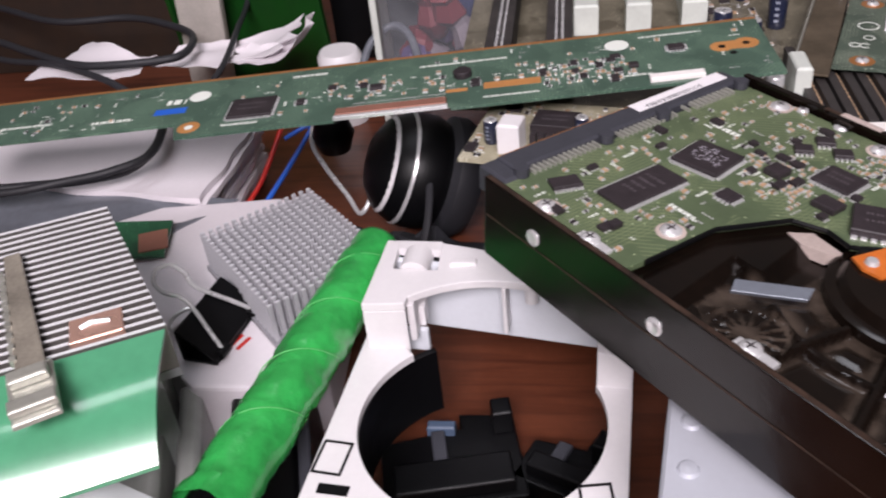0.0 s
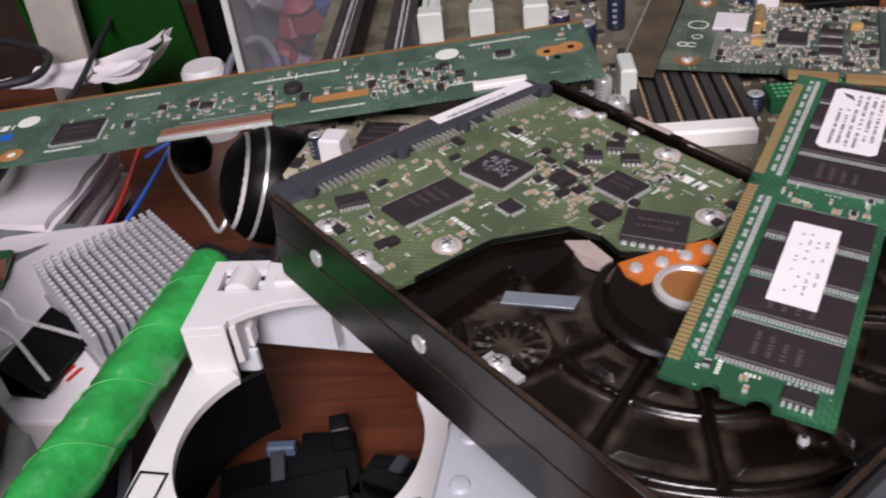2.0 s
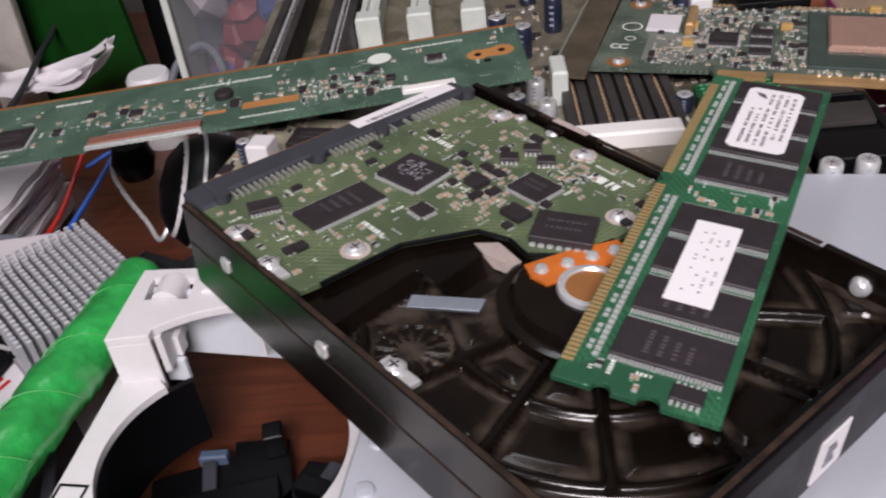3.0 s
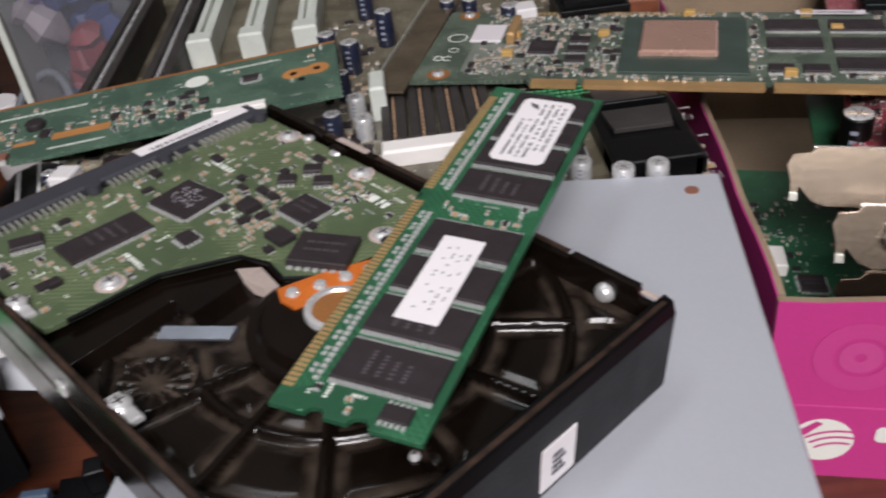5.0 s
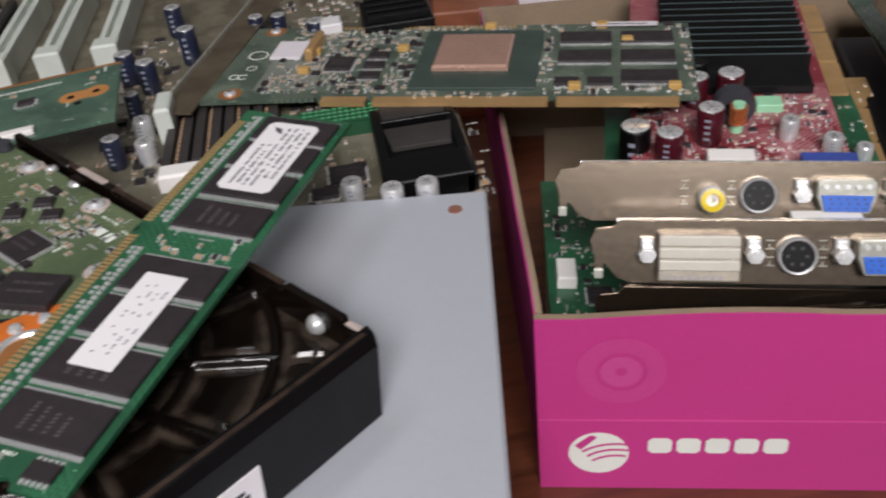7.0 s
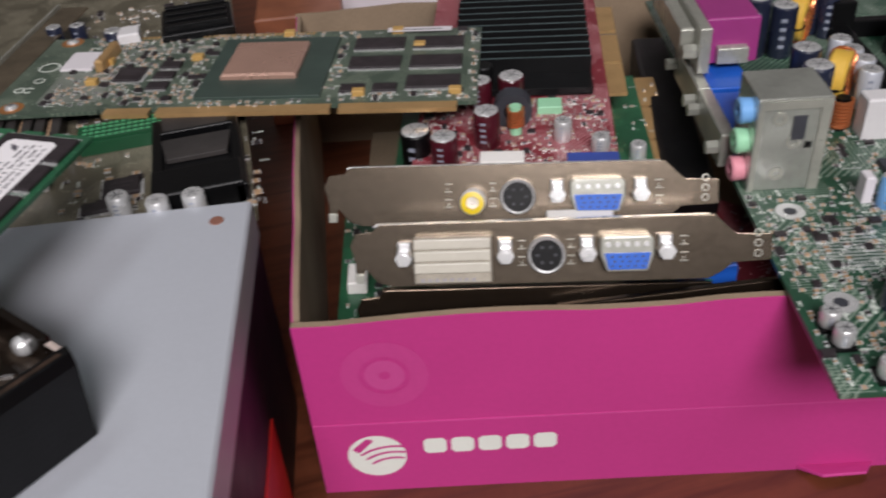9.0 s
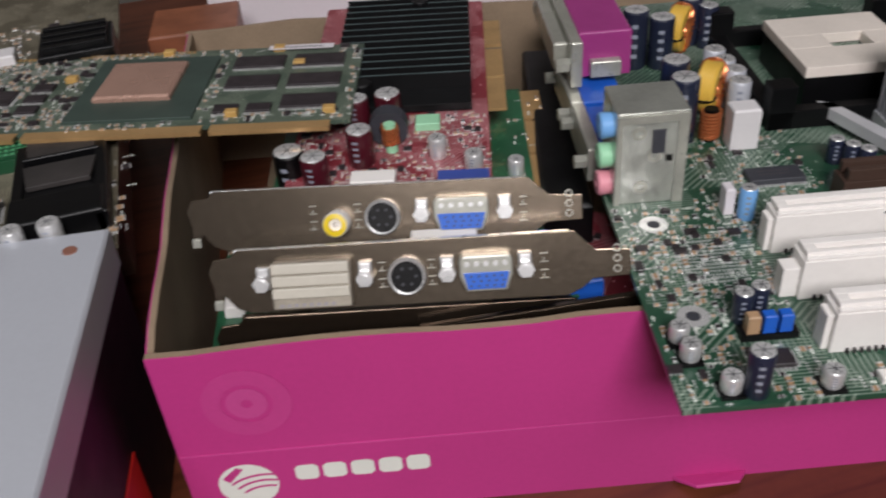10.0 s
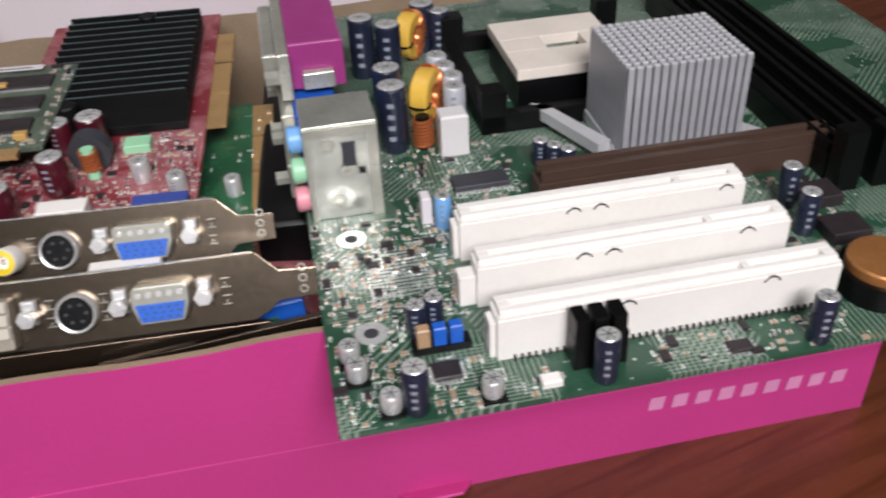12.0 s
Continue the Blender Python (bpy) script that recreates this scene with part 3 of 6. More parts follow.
def hard_drive():
    m = frame_from((0.010, 0.195, 0.125), (0.106, 0.084, 0.119), (0.087, 0.262, 0.120))
    t = thing("hard_drive", m, "glossy black hard disk drive lying with its circuit board up", "hard drive")
    low = -24.4
    Kit().box(0.4, 2.0, low, 143.2, 99.4, -10).part("casting", HDDM, t, bevel=0.5)
    for y0, y1 in ((0, 2.0), (99.4, 101.6)):
        if y0 == 0:
            pts = [(0, low), (143, low), (143, 0), (0, 0)]
        else:
            pts = [(0, low), (143, low), (143, -3.4), (138, -3.4), (137.4, -0.2), (119, 0), (118.2, -1.6), (52, -1.6), (51, 0), (38, 0), (37, -1.2), (30, -1.2), (29, 0), (0, 0)]
        k = Kit().at(0, y1, 0, 0, 90).prism(pts, 0, y1 - y0)
        rail = k.part("side_rail", HDDM, t, bevel=0.3)
        Kit().box(0.6, y0 + 0.35, -0.25, 118 if y0 else 142, y1 - 0.35, 0.05 if y0 == 0 else -0.02).part("worn_edge", HDD_EDGE, rail, "edge worn to brown metal")
        if y0 == 0:
            Kit().box(1, -0.22, -11.2, 142, 0.1, -10.9).part("ledge", HDD_EDGE, rail, "worn ledge line")
        d = -1 if y0 == 0 else 1
        ys = y0 if d < 0 else y1
        for x in (20.5, 62, 133):
            s = Kit().at(x, ys, -8, 0, 90 if d < 0 else -90)
            s.lathe([(2.3, 0), (2.3, 0.4), (1.7, 0.7), (0.5, 0.4), (0.001, 0.4)], 0, 0, 14)
            s.part("screw", SILVER, rail, smooth=True)
    for x, r in ((37, 2.3), (24, 1.8), (84, 1.8)):
        screw(t, x, 97.2, -2.4, r)
    Kit().box(34, 96.6, -3, 40, 99.3, -0.6, c=0.5).part("rail_boss", HDDM, t, "black screw boss", bevel=0.3)
    Kit().box(34.5, 99.5, 0.05, 47, 101.5, 0.5, c=0.2).part("bright_nick", TANP, t, "pale scraped rail top")
    s = Kit().at(129.5, 99.3, -5.4, 0, 90).lathe([(2.5, 0), (2.4, 1.0), (1.6, 1.9), (0.001, 2.2)], 0, 0, 16)
    s.part("screw", SILVER, t, "bright steel screw", smooth=True)
    Kit().box(138.2, 99.8, -1.6, 142.6, 101.3, -1.0, c=0.2).part("bright_nick", TANP, t, "scraped bright nick")
    # end wall with a slightly sloping face
    k = Kit().put([(143.1, 0, low + 1), (146.4, 1.2, low), (147, 1.0, -3), (146, 0.8, 0), (143.1, 0, 0),
                   (143.1, 101.6, low + 1), (146.4, 100.6, low), (147, 100.8, -3), (146, 100.8, 0), (143.1, 101.6, 0)],
                  [(0, 1, 2, 3, 4), (9, 8, 7, 6, 5), (0, 5, 6, 1), (1, 6, 7, 2), (2, 7, 8, 3), (3, 8, 9, 4), (4, 9, 5, 0)])
    k.part("end_wall", BLACK, t, "satin black end face", bevel=0.4)
    Kit().box(144.2, 3, -0.1, 145.4, 99, 0.08).part("worn_edge", HDD_EDGE, t, "edge worn to brown metal")
    # casting relief: ribs, arcs, raised pads in each cell, a spoked vent
    cx, cy = 92, 52
    spokes = (-130, -101, -72, -44, -15, 14.5, 43, 72, 101)

    def rib(dist, half):
        return 1 / (1 + (dist / half) ** 6)

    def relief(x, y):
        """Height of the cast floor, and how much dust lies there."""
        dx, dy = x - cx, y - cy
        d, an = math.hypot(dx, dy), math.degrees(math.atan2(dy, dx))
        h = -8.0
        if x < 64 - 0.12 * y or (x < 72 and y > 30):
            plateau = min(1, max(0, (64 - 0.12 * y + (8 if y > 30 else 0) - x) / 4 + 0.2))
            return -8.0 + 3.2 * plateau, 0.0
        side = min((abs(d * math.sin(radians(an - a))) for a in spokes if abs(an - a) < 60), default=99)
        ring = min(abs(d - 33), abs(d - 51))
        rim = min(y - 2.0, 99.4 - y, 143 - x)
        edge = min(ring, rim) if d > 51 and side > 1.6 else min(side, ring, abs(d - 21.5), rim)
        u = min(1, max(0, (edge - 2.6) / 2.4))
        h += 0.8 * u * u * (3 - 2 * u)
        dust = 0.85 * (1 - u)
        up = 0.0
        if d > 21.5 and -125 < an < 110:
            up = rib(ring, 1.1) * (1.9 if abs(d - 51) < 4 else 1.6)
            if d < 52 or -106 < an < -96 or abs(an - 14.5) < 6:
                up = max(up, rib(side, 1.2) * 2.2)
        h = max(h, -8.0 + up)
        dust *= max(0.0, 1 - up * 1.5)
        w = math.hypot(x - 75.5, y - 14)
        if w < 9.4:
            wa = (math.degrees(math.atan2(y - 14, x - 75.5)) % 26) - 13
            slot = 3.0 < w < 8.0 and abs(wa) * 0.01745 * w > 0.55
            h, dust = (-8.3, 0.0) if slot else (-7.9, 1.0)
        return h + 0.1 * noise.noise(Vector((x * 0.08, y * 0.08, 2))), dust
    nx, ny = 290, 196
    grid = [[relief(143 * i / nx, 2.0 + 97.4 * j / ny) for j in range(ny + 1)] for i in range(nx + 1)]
    k = Kit()
    k.v = [(143 * i / nx, 2.0 + 97.4 * j / ny, grid[i][j][0]) for i in range(nx + 1) for j in range(ny + 1)]
    for i in range(nx):
        for j in range(ny):
            o = i * (ny + 1) + j
            k.f.append((o, o + ny + 1, o + ny + 2, o + 1))
            k.m.append(0)
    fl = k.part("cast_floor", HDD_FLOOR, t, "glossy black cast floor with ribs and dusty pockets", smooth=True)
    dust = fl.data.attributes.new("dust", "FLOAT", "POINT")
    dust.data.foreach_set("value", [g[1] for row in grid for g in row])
    # slope on the step beside the motor, its bluish reflection painted as base colour
    nn, uu = Vector((0.30, -0.34, 0.89)).normalized(), Vector((0.75, 0.66, 0.0)).normalized()
    ww, mid = nn.cross(uu), Vector((70, 28.5, -6.2))
    top = [mid + uu * a * 9 + ww * c * 1.6 for a, c in ((-1, -1), (0.85, -1), (1, 1), (-0.9, 1))]
    Kit().put(top + [p - nn * 2.5 for p in top], [(0, 1, 2, 3), (7, 6, 5, 4), (0, 4, 5, 1), (1, 5, 6, 2), (2, 6, 7, 3), (3, 7, 4, 0)]).part("facet", FACET, t, "cast slope with a bluish reflection put in its colour", bevel=0.2)
    k = Kit().lathe([(21, -8.5), (21, -5.4), (20, -4.9), (18.6, -4.8), (18, -4.0), (17, -2.8), (6.5, -2.2), (6.5, -2.6), (0.001, -2.6)], cx, cy, 56)
    k.part("spindle_motor", HDDM, t, smooth=True)
    k = Kit().lathe([(7.8, -2.3), (7.6, -1.2), (6.2, -1.0), (5.8, -1.5), (5.8, -2.2)], cx, cy, 28)
    k.part("spindle_ring", SILVER, t, "bright steel ring", smooth=True)
    Kit().cyl(cx, cy, -2.4, -1.55, 5.8, 24).part("spindle_cap", COPPER, t, "copper-toned cap", smooth=True)
    k = Kit().prism([(76, 47), (80, 45), (84.5, 45.5), (88, 55), (90, 68), (84, 70), (79, 58)], -2.4, -1.7)
    fl = k.part("flex_cable", ORANGE, t, "orange flexible contact strip")
    for x, y in ((80, 48.5), (82.5, 54.5), (84.5, 60.5), (86.5, 66)):
        Kit().lathe([(1.7, -1.7), (1.3, -0.8), (0.001, -0.6)], x, y, 12).part("solder_joint", SILVER, fl, smooth=True)
    k = Kit().prism([(59, 47), (63, 51.5), (72, 50), (70, 47), (64, 45.6)], -7.6, -4.4)
    k.part("filter_pad", TANP, t, "pale grey filter patch")
    screw(t, 131.5, 37, -7.2, 1.2)
    # circuit board
    poly = [(3, 4), (44, 3), (48.5, 4), (49, 9), (49.6, 32), (58, 49.5), (66, 52.5), (73, 51), (80, 58), (83, 70), (84, 88), (78, 97.5), (3, 97.5)]
    b = Kit().prism(poly, -3.6, -2.0).part("circuit_board", GREEN_HD, t, "olive green drive circuit board", bevel=0.15)
    e = Kit()
    for i in range(3, 9):
        (x0, y0), (x1, y1) = poly[i], poly[i + 1]
        e.tube([(x0, y0, -2.6), (x1, y1, -2.6)], 0.7, 6)
    e.part("board_rim", BLACK, t)
    z = -2.0
    chip(b, 27, 54, 14, 13.5, z, 8, 1.5, mark=False)
    k = Kit().at(27, 54, z + 1.5, 8)
    rr = random.Random(17)
    for j in range(46):
        x, y = rr.uniform(-4.6, 4.4), round(rr.uniform(-3.8, 3.6) / 1.1) * 1.1
        w, d = (rr.uniform(0.5, 1.3), 0.35) if j % 3 else (0.35, 1.3)
        k.box(x, y, 0, x + w, y + d, 0.02 + 0.0004 * j)
    k.part("print_marks", PRINT_G, b, kind="stuff")
    chip(b, 26.5, 30.4, 10.2, 22, z, 0, 1.2, leads="y")
    chip(b, 54.5, 72, 10.5, 9.5, z, 2, 1.3)
    chip(b, 42.4, 63, 5, 5, z, 0, 2.0, leads="")
    chip(b, 73.5, 63, 15, 12, z, 32, 2.2, leads="x", pitch=1.9)
    chip(b, 60, 60, 6.5, 5, z, 0, 1.8, leads="")
    chip(b, 42.6, 44.3, 5, 4.5, z, 0, 1.3)
    chip(b, 13.5, 16, 8, 5, z, 70, 1.4, leads="x")
    chip(b, 39, 78, 5, 4, z, 45, 1.4, leads="x")
    chip(b, 40, 86, 5, 4, z, 45, 1.4, leads="x")
    chip(b, 47, 84, 5, 4, z, 45, 1.4, leads="x")
    chip(b, 35, 13, 2.6, 3.2, z, 0, 1.6, leads="")
    avoid = [(19, 46, 36, 62), (20, 18, 33, 43), (48, 66, 61, 78), (39, 60, 46, 66), (64, 53, 84, 74), (56, 57, 64, 63), (39, 41, 46, 47), (9, 11, 18, 21), (0, 4, 7, 97), (36, 74, 50, 90)]
    scatter(b, [(7, 5, 47, 96), (47, 50, 62, 96), (60, 74, 82, 96)], 170, z, 11, avoid, 0.03, 0.4)
    scatter(b, [(33, 55, 62, 92)], 80, z, 12, avoid, 0.05, 0.15)
    for x, y in ((18.6, 94), (51.4, 94), (18.6, 5.6), (44.4, 22.3), (78, 78)):
        Kit().cyl(x, y, z, z + 0.06, 3.7, 18).part("screw_pad", TANP, b)
        screw(b, x, y, z + 0.05, 2.7)
    marks(b, [(60, 86, 9, 3.2), (14, 70, 9, 2), (36, 30, 8, 1.4)], z)
    for x in (36.5, 83.5):
        k = Kit().box(x - 4, 0.4, -2.4, x + 6, 5.5, -0.9, 0, c=0.3)
        k.part("bracket_tab", SILVER, t, "bright metal tab", bevel=0.2)
        screw(t, x, 3.6, -0.9, 2.5)
    # interface connector with its bar label
    k = Kit().box(-6.5, 9, -9, 1.5, 97, -0.2, 0, c=0.6)
    k.box(-7.6, 4, -9, 4, 10, -1.2, 0, c=0.8)
    for y in (10, 40, 62, 95):
        k.cyl(3.0, y, -2, 0.6, 2.2, 10, 0)
    con = k.part("connector", GREYRUB, t, "dark grey interface connector", bevel=0.2)
    Kit().box(-7.0, 10, -2.2, -6.0, 96, -0.8).part("connector_edge", COPPER, con)
    k = Kit()
    for i in range(34):
        y = 13 + i * 1.75
        if 37 < y < 44 or 66 < y < 70:
            continue
        k.box(1.5, y, -2.0, 4.9, y + 0.65, -1.1)
    for i in range(9):
        k.box(1.5, 74 + i * 1.9, -2, 5, 75 + i * 1.9, -0.9)
    k.part("contact_pins", TIN, con, "row of bright soldered pins", kind="stuff")
    lab = Kit().box(-6.2, 57, -0.18, -1.6, 94, 0.0).part("label", LABEL, con, "white barcode label")
    k = Kit()
    r = random.Random(3)
    y = 61
    while y < 84:
        w = r.choice((0.2, 0.35, 0.6))
        k.box(-3.6, y, 0.0, -2.0, y + w, 0.04)
        y += w + r.choice((0.4, 0.7))
    k.part("bars", GREYRUB, lab)
    k = Kit().at(146.75, 56, -18.5, 0, 0, 1.7).box(-0.3, 0, -3.8, 0.22, 10.5, 8.5)
    lb = k.part("end_label", LABEL, t, "small white label with a grey mark")
    k = Kit().at(146.75, 56, -18.5, 0, 0, 1.7)
    for j in range(4):
        k.box(0.22, 3.2, -1 + 1.7 * j, 0.26, 7.2 - (j % 2), 0.2 + 1.7 * j)
    k.part("bars", GREYRUB, lb)
    return t


hard_drive()


def memory_module():
    a = Vector((0.058, 0.1165, 0.0015))
    y = Vector((-0.0295, 0.013, 0.0018))
    o = Vector((0.1257, 0.1134, 0.1195))
    t = thing("memory_module", frame_from(o, o + a, o + y), "green memory module with black chips and paper labels", "memory module")
    L, W = 130.5, 31.7

    def bite(cx, cy, r, a0, a1):
        return [(cx + r * math.cos(radians(a0 + (a1 - a0) * i / 8)), cy + r * math.sin(radians(a0 + (a1 - a0) * i / 8))) for i in range(9)]

    poly = [(0, 0), (L, 0)] + bite(L, 13, 1.6, -90, -270)[:] + bite(L, 22, 1.6, -90, -270) + [(L, W), (73, W)] + bite(72, W, 1.1, 0, -180) + [(71, W), (0, W)]
    poly += bite(0, 22, 1.9, 90, -90) + bite(0, 13, 2.2, 90, -90)
    b = Kit().prism(poly, 0, 1.27).part("board", GREEN_DK, t, "green printed board", bevel=0.1)
    z = 1.27
    for i, cx in enumerate((14.8, 29, 43.2, 57.2, 80.2, 94.2, 108.2, 121.6)):
        k = chip(b, cx, 12.6, 11.2, 21.6, z, 0, 1.15, leads="y", pitch=0.7, mark=i in (0, 1, 4))
    pieces("gold_contact", Kit().box(0, 0, 0, 0.95, 2.4, 0.05), [GOLD], b, [(5 + i * 1.33, 29.2, z) for i in range(90) if not 70 < 5 + i * 1.33 < 75])
    k = Kit()
    for i in range(74):
        x = 8 + i * 1.62
        if 66 < x < 76:
            continue
        k.box(x, 25.2, z, x + 0.9, 26.4, z + 0.45)
        if i % 3:
            k.box(x, 27.0, z, x + 0.8, 28.0, z + 0.4)
    k.part("resistor_row", SILVER, b, kind="stuff")
    chip(b, 4.5, 7, 4, 6, z, 0, 1.0, leads="y")
    scatter(b, [(2, 2, 7.5, 26), (65, 4, 73, 26)], 22, z, 21, [(2, 4, 9, 12)], 0.0, 0.4)
    # labels
    for x0, x1, y0, y1, n in ((28, 57, 8.5, 18.5, 0), (91, 124, 6, 20.5, 1)):
        z1 = z + 1.2
        c = 1.4 if n else 0.2
        lab = Kit().prism([(x0 + c, y0), (x1 - c, y0), (x1, y0 + c), (x1, y1 - c), (x1 - c, y1), (x0 + c, y1), (x0, y1 - c), (x0, y0 + c)], z1, z1 + 0.12).part("label", LABEL, b, "white paper label with small print")
        k = Kit()
        r = random.Random(5 + n)
        rows = 6 if n else 4
        for j in range(rows):
            yy = y0 + 1.6 + j * ((y1 - y0 - 3) / rows)
            x = x0 + 2.5 + (4 if n and j < 2 else 0)
            while x < x1 - (2.5 if n else 4) - (9 if n and j > 3 else 0):
                w = r.uniform(0.3, 0.75)
                if r.random() < (0.86 if n else 0.45):
                    k.box(x, yy, z1 + 0.12, x + w, yy + (0.85 if n else 0.6), z1 + 0.15)
                x += w + (0.32 if r.random() < 0.8 else 1.0)
        if n:
            k.prism([(x1 - 6, y0 + 9), (x1 - 3.4, y0 + 9.8), (x1 - 2.4, y0 + 12.4), (x1 - 4.6, y0 + 11.2)], z1 + 0.12, z1 + 0.15)
        k.part("print_bars", PRINT_D if n else PRINT_G, lab)
    return t


memory_module()


def pin_field(k, x0, y0, x1, y1, nx, ny, z0, z1, w, d):
    for i in range(nx):
        for j in range(ny):
            x = x0 + (x1 - x0) * (i + 0.5) / nx
            y = y0 + (y1 - y0) * (j + 0.5) / ny
            k.box(x - w / 2, y - d / 2, z0, x + w / 2, y + d / 2, z1)
    return k


def main_board():
    t = thing("motherboard", pose(0.348, 0.1205, 0.0748, 0, 0, -14.5), "green motherboard with white slots lying across the carton", "motherboard")
    b = Kit().prism([(0, 0), (244, 0), (244, 250), (0, 250)], 0, 1.6).part("board", GREEN_MB, t, "green board crowded with traces", bevel=0.15)
    z = 1.6
    for x, y in ((12, 33), (12, 76), (160, 6)):
        Kit().ring(x, y, z, z + 0.1, 2.0, 4.4, 24).part("screw_pad", SILVER, b, "tinned ring round a screw hole")
        Kit().cyl(x, y, z, z + 0.04, 2.0, 16).part("screw_hole", GREYRUB, b)
    for i, y in enumerate((15, 36, 57)):
        s = Kit()
        x1 = 131 - 2.5 * i
        s.box(41, y, z, x1, y + 8.2, z + 12.6)
        s.box(41.4, y + 0.25, z + 12.6, x1 - 0.4, y + 1.5, z + 13.6).box(41.8, y + 1.5, z + 12.6, x1 - 0.8, y + 2.9, z + 14.6).box(41.8, y + 5.3, z + 12.6, x1 - 0.8, y + 7.8, z + 14.6)
        s.box(41.8, y + 2.9, z + 12.6, 45, y + 5.3, z + 14.6).box(105, y + 2.9, z + 12.6, 107, y + 5.3, z + 14.6).box(x1 - 4, y + 2.9, z + 12.6, x1 - 0.8, y + 5.3, z + 14.6)
        s.box(36.5 if i == 1 else 39.4, y + 1.6, z, 41, y + 6.6, z + (9.5 if i == 1 else 11))
        slot = s.part("expansion_slot", IVORY, b, "white expansion slot", bevel=0.25)
        k = Kit()
        for j in range(46):
            k.box(45 + j * 1.8, y - 0.8, z, 45.7 + j * 1.8, y, z + 1.4)
        k.part("solder_pins", CHIP, slot, kind="stuff")
        for x in (66, 74, 112):
            k = Kit().at(x + 4 * i, y - 0.05, z + 10.2, 0, 90)
            k.ring(0, 0, -0.3, 0.06, 2.0, 2.5, 16, 0, arc=(20, 160))
            k.part("clip_mark", GREYRUB, slot)
    s = Kit()
    s.box(70, 78, z, 168, 86, z + 8).box(71, 78.4, z + 8, 167, 80.6, z + 12).box(71, 83.4, z + 8, 167, 85.6, z + 12).box(120, 80, z + 7, 123, 84, z + 10.5)
    s.part("graphics_slot", BROWN, b, "brown graphics slot", bevel=0.25)
    # rear sockets
    io = Kit().box(2, 88.4, z, 24, 108, z + 32, 0, c=0.3)
    jack = io.part("audio_stack", TIN_S, b, "shiny bare metal audio socket block", bevel=0.3)
    for a in ((2.2, 87.8, 3.8, 88.3, 0, 31), (20.6, 87.8, 23.8, 88.3, 0, 31), (3.8, 87.8, 20.6, 88.3, 28.5, 31)):
        Kit().box(a[0], a[1], z + a[4], a[2], a[3], z + a[5]).part("folded_edge", TIN, jack)
    for x, zz in ((9, 25), (10.5, 6), (14, 17)):
        Kit().at(x, 88.35, z + zz, 0, 90).ring(0, 0, 0, 0.25, 1.1, 2.3, 16).part("pressed_ring", TIN, jack)
    Kit().box(13, 87.9, z + 18, 17, 88.35, z + 26).part("spring_slot", GREYRUB, jack, "dark spring slot")
    Kit().box(17.5, 87.9, z + 15, 19.5, 88.35, z + 17).part("spring_slot", BLACK, jack)
    for zz, mm in ((5, ROSE), (15, MINT), (25.5, SKYB)):
        k = Kit().at(2, 94.5, z + zz, 0, 0, -90)
        k.lathe([(3.8, -1), (4.2, 3.5), (3.6, 4.2), (1.8, 4.2), (1.8, 1)], 0, 0, 18)
        k.part("socket_ring", mm, jack, smooth=True)
    for y0, zz, ln in ((103, 1.0, 30), (136, 1.0, 34)):
        v = Kit().box(1, y0, z + zz, 16, y0 + ln, z + zz + 11, 0, c=0.5).part("screen_port", BLUE, b, "blue port body")
        k = Kit().box(-3.5, y0 - 1, z + zz, 1, y0 + ln + 1, z + zz + 12, 0, c=0.4)
        for yy in (y0 + 2, y0 + ln - 2):
            k.at(-3.5, yy, z + zz + 6, 0, 0, -90).cyl(0, 0, 0, 4, 2.4, 6)
        k.part("port_shell", TIN, v, "bright metal shell", bevel=0.2)
    v = Kit().box(2, 152, z + 14, 21, 204, z + 31, 0, c=0.6).part("printer_port", VIOLET, b, "violet printer port body", bevel=0.3)
    Kit().box(6, 148.5, z + 15, 17, 152.4, z + 21, c=0.4).part("bright_clip", TIN, v, "bright metal clip", bevel=0.3)
    k = Kit().box(-2, 144, z + 14, 2, 208, z + 31, 0, c=0.5).box(-7, 152, z + 18, -2, 200, z + 28, 0, c=0.8)
    for yy in (148, 204):
        k.at(-2, yy, z + 21, 0, 0, -90).cyl(0, 0, 0, 5, 2.8, 6)
    k.part("port_shell", TIN, v, "bright metal shell", bevel=0.2)
    # power parts behind the sockets
    for x, y, r, h in ((33.5, 126, 5, 24), (34, 140, 5, 24), (31, 187, 5, 24), (41, 185, 5, 21), (58, 205, 5, 20), (64, 200, 4, 18)):
        capacitor(b, x, y, z, r, h)
    for x, y in ((57, 138), (58, 147), (57, 156), (56, 165)):
        capacitor(b, x, y, z, 4, 15, GREYM, SILVER)
    for x, y in ((48, 143), (51, 196)):
        k = Kit().at(x, y, z + 10.5, 58, 90)
        k.lathe([(4.2, -3.4), (8.4, -3.4), (9.2, -2.6), (9.2, 2.6), (8.4, 3.4), (4.2, 3.4), (4.2, -3.4)], 0, 0, 30, 0)
        ring = k.part("choke_ring", YEL_CORE, b, "yellow ring core wound with copper", smooth=True)
        k = Kit().at(x, y, z + 10.5, 58, 90)
        pts = []
        for j in range(133):
            w, a = 2 * math.pi * j / 12, radians(-100 + 170 * j / 132)
            r = 6.7 + 3.3 * math.cos(w)
            pts.append((r * math.cos(a), r * math.sin(a), 4.2 * math.sin(w)))
        k.tube(pts, 0.7, 5).part("winding", COPWIRE, ring, "copper winding", smooth=True)
        k = Kit().at(x, y, z + 10.5, 58, 90)
        k.M = k.M @ pose(0, 0, 0, 0, 0, 190)
        k.tube([Vector((6.7 + 3.0 * math.cos(w), 0, 4.0 * math.sin(w))) for w in [2 * math.pi * j / 10 for j in range(11)]], 0.5, 5)
        k.part("band", BLACK, ring, "thin black band")
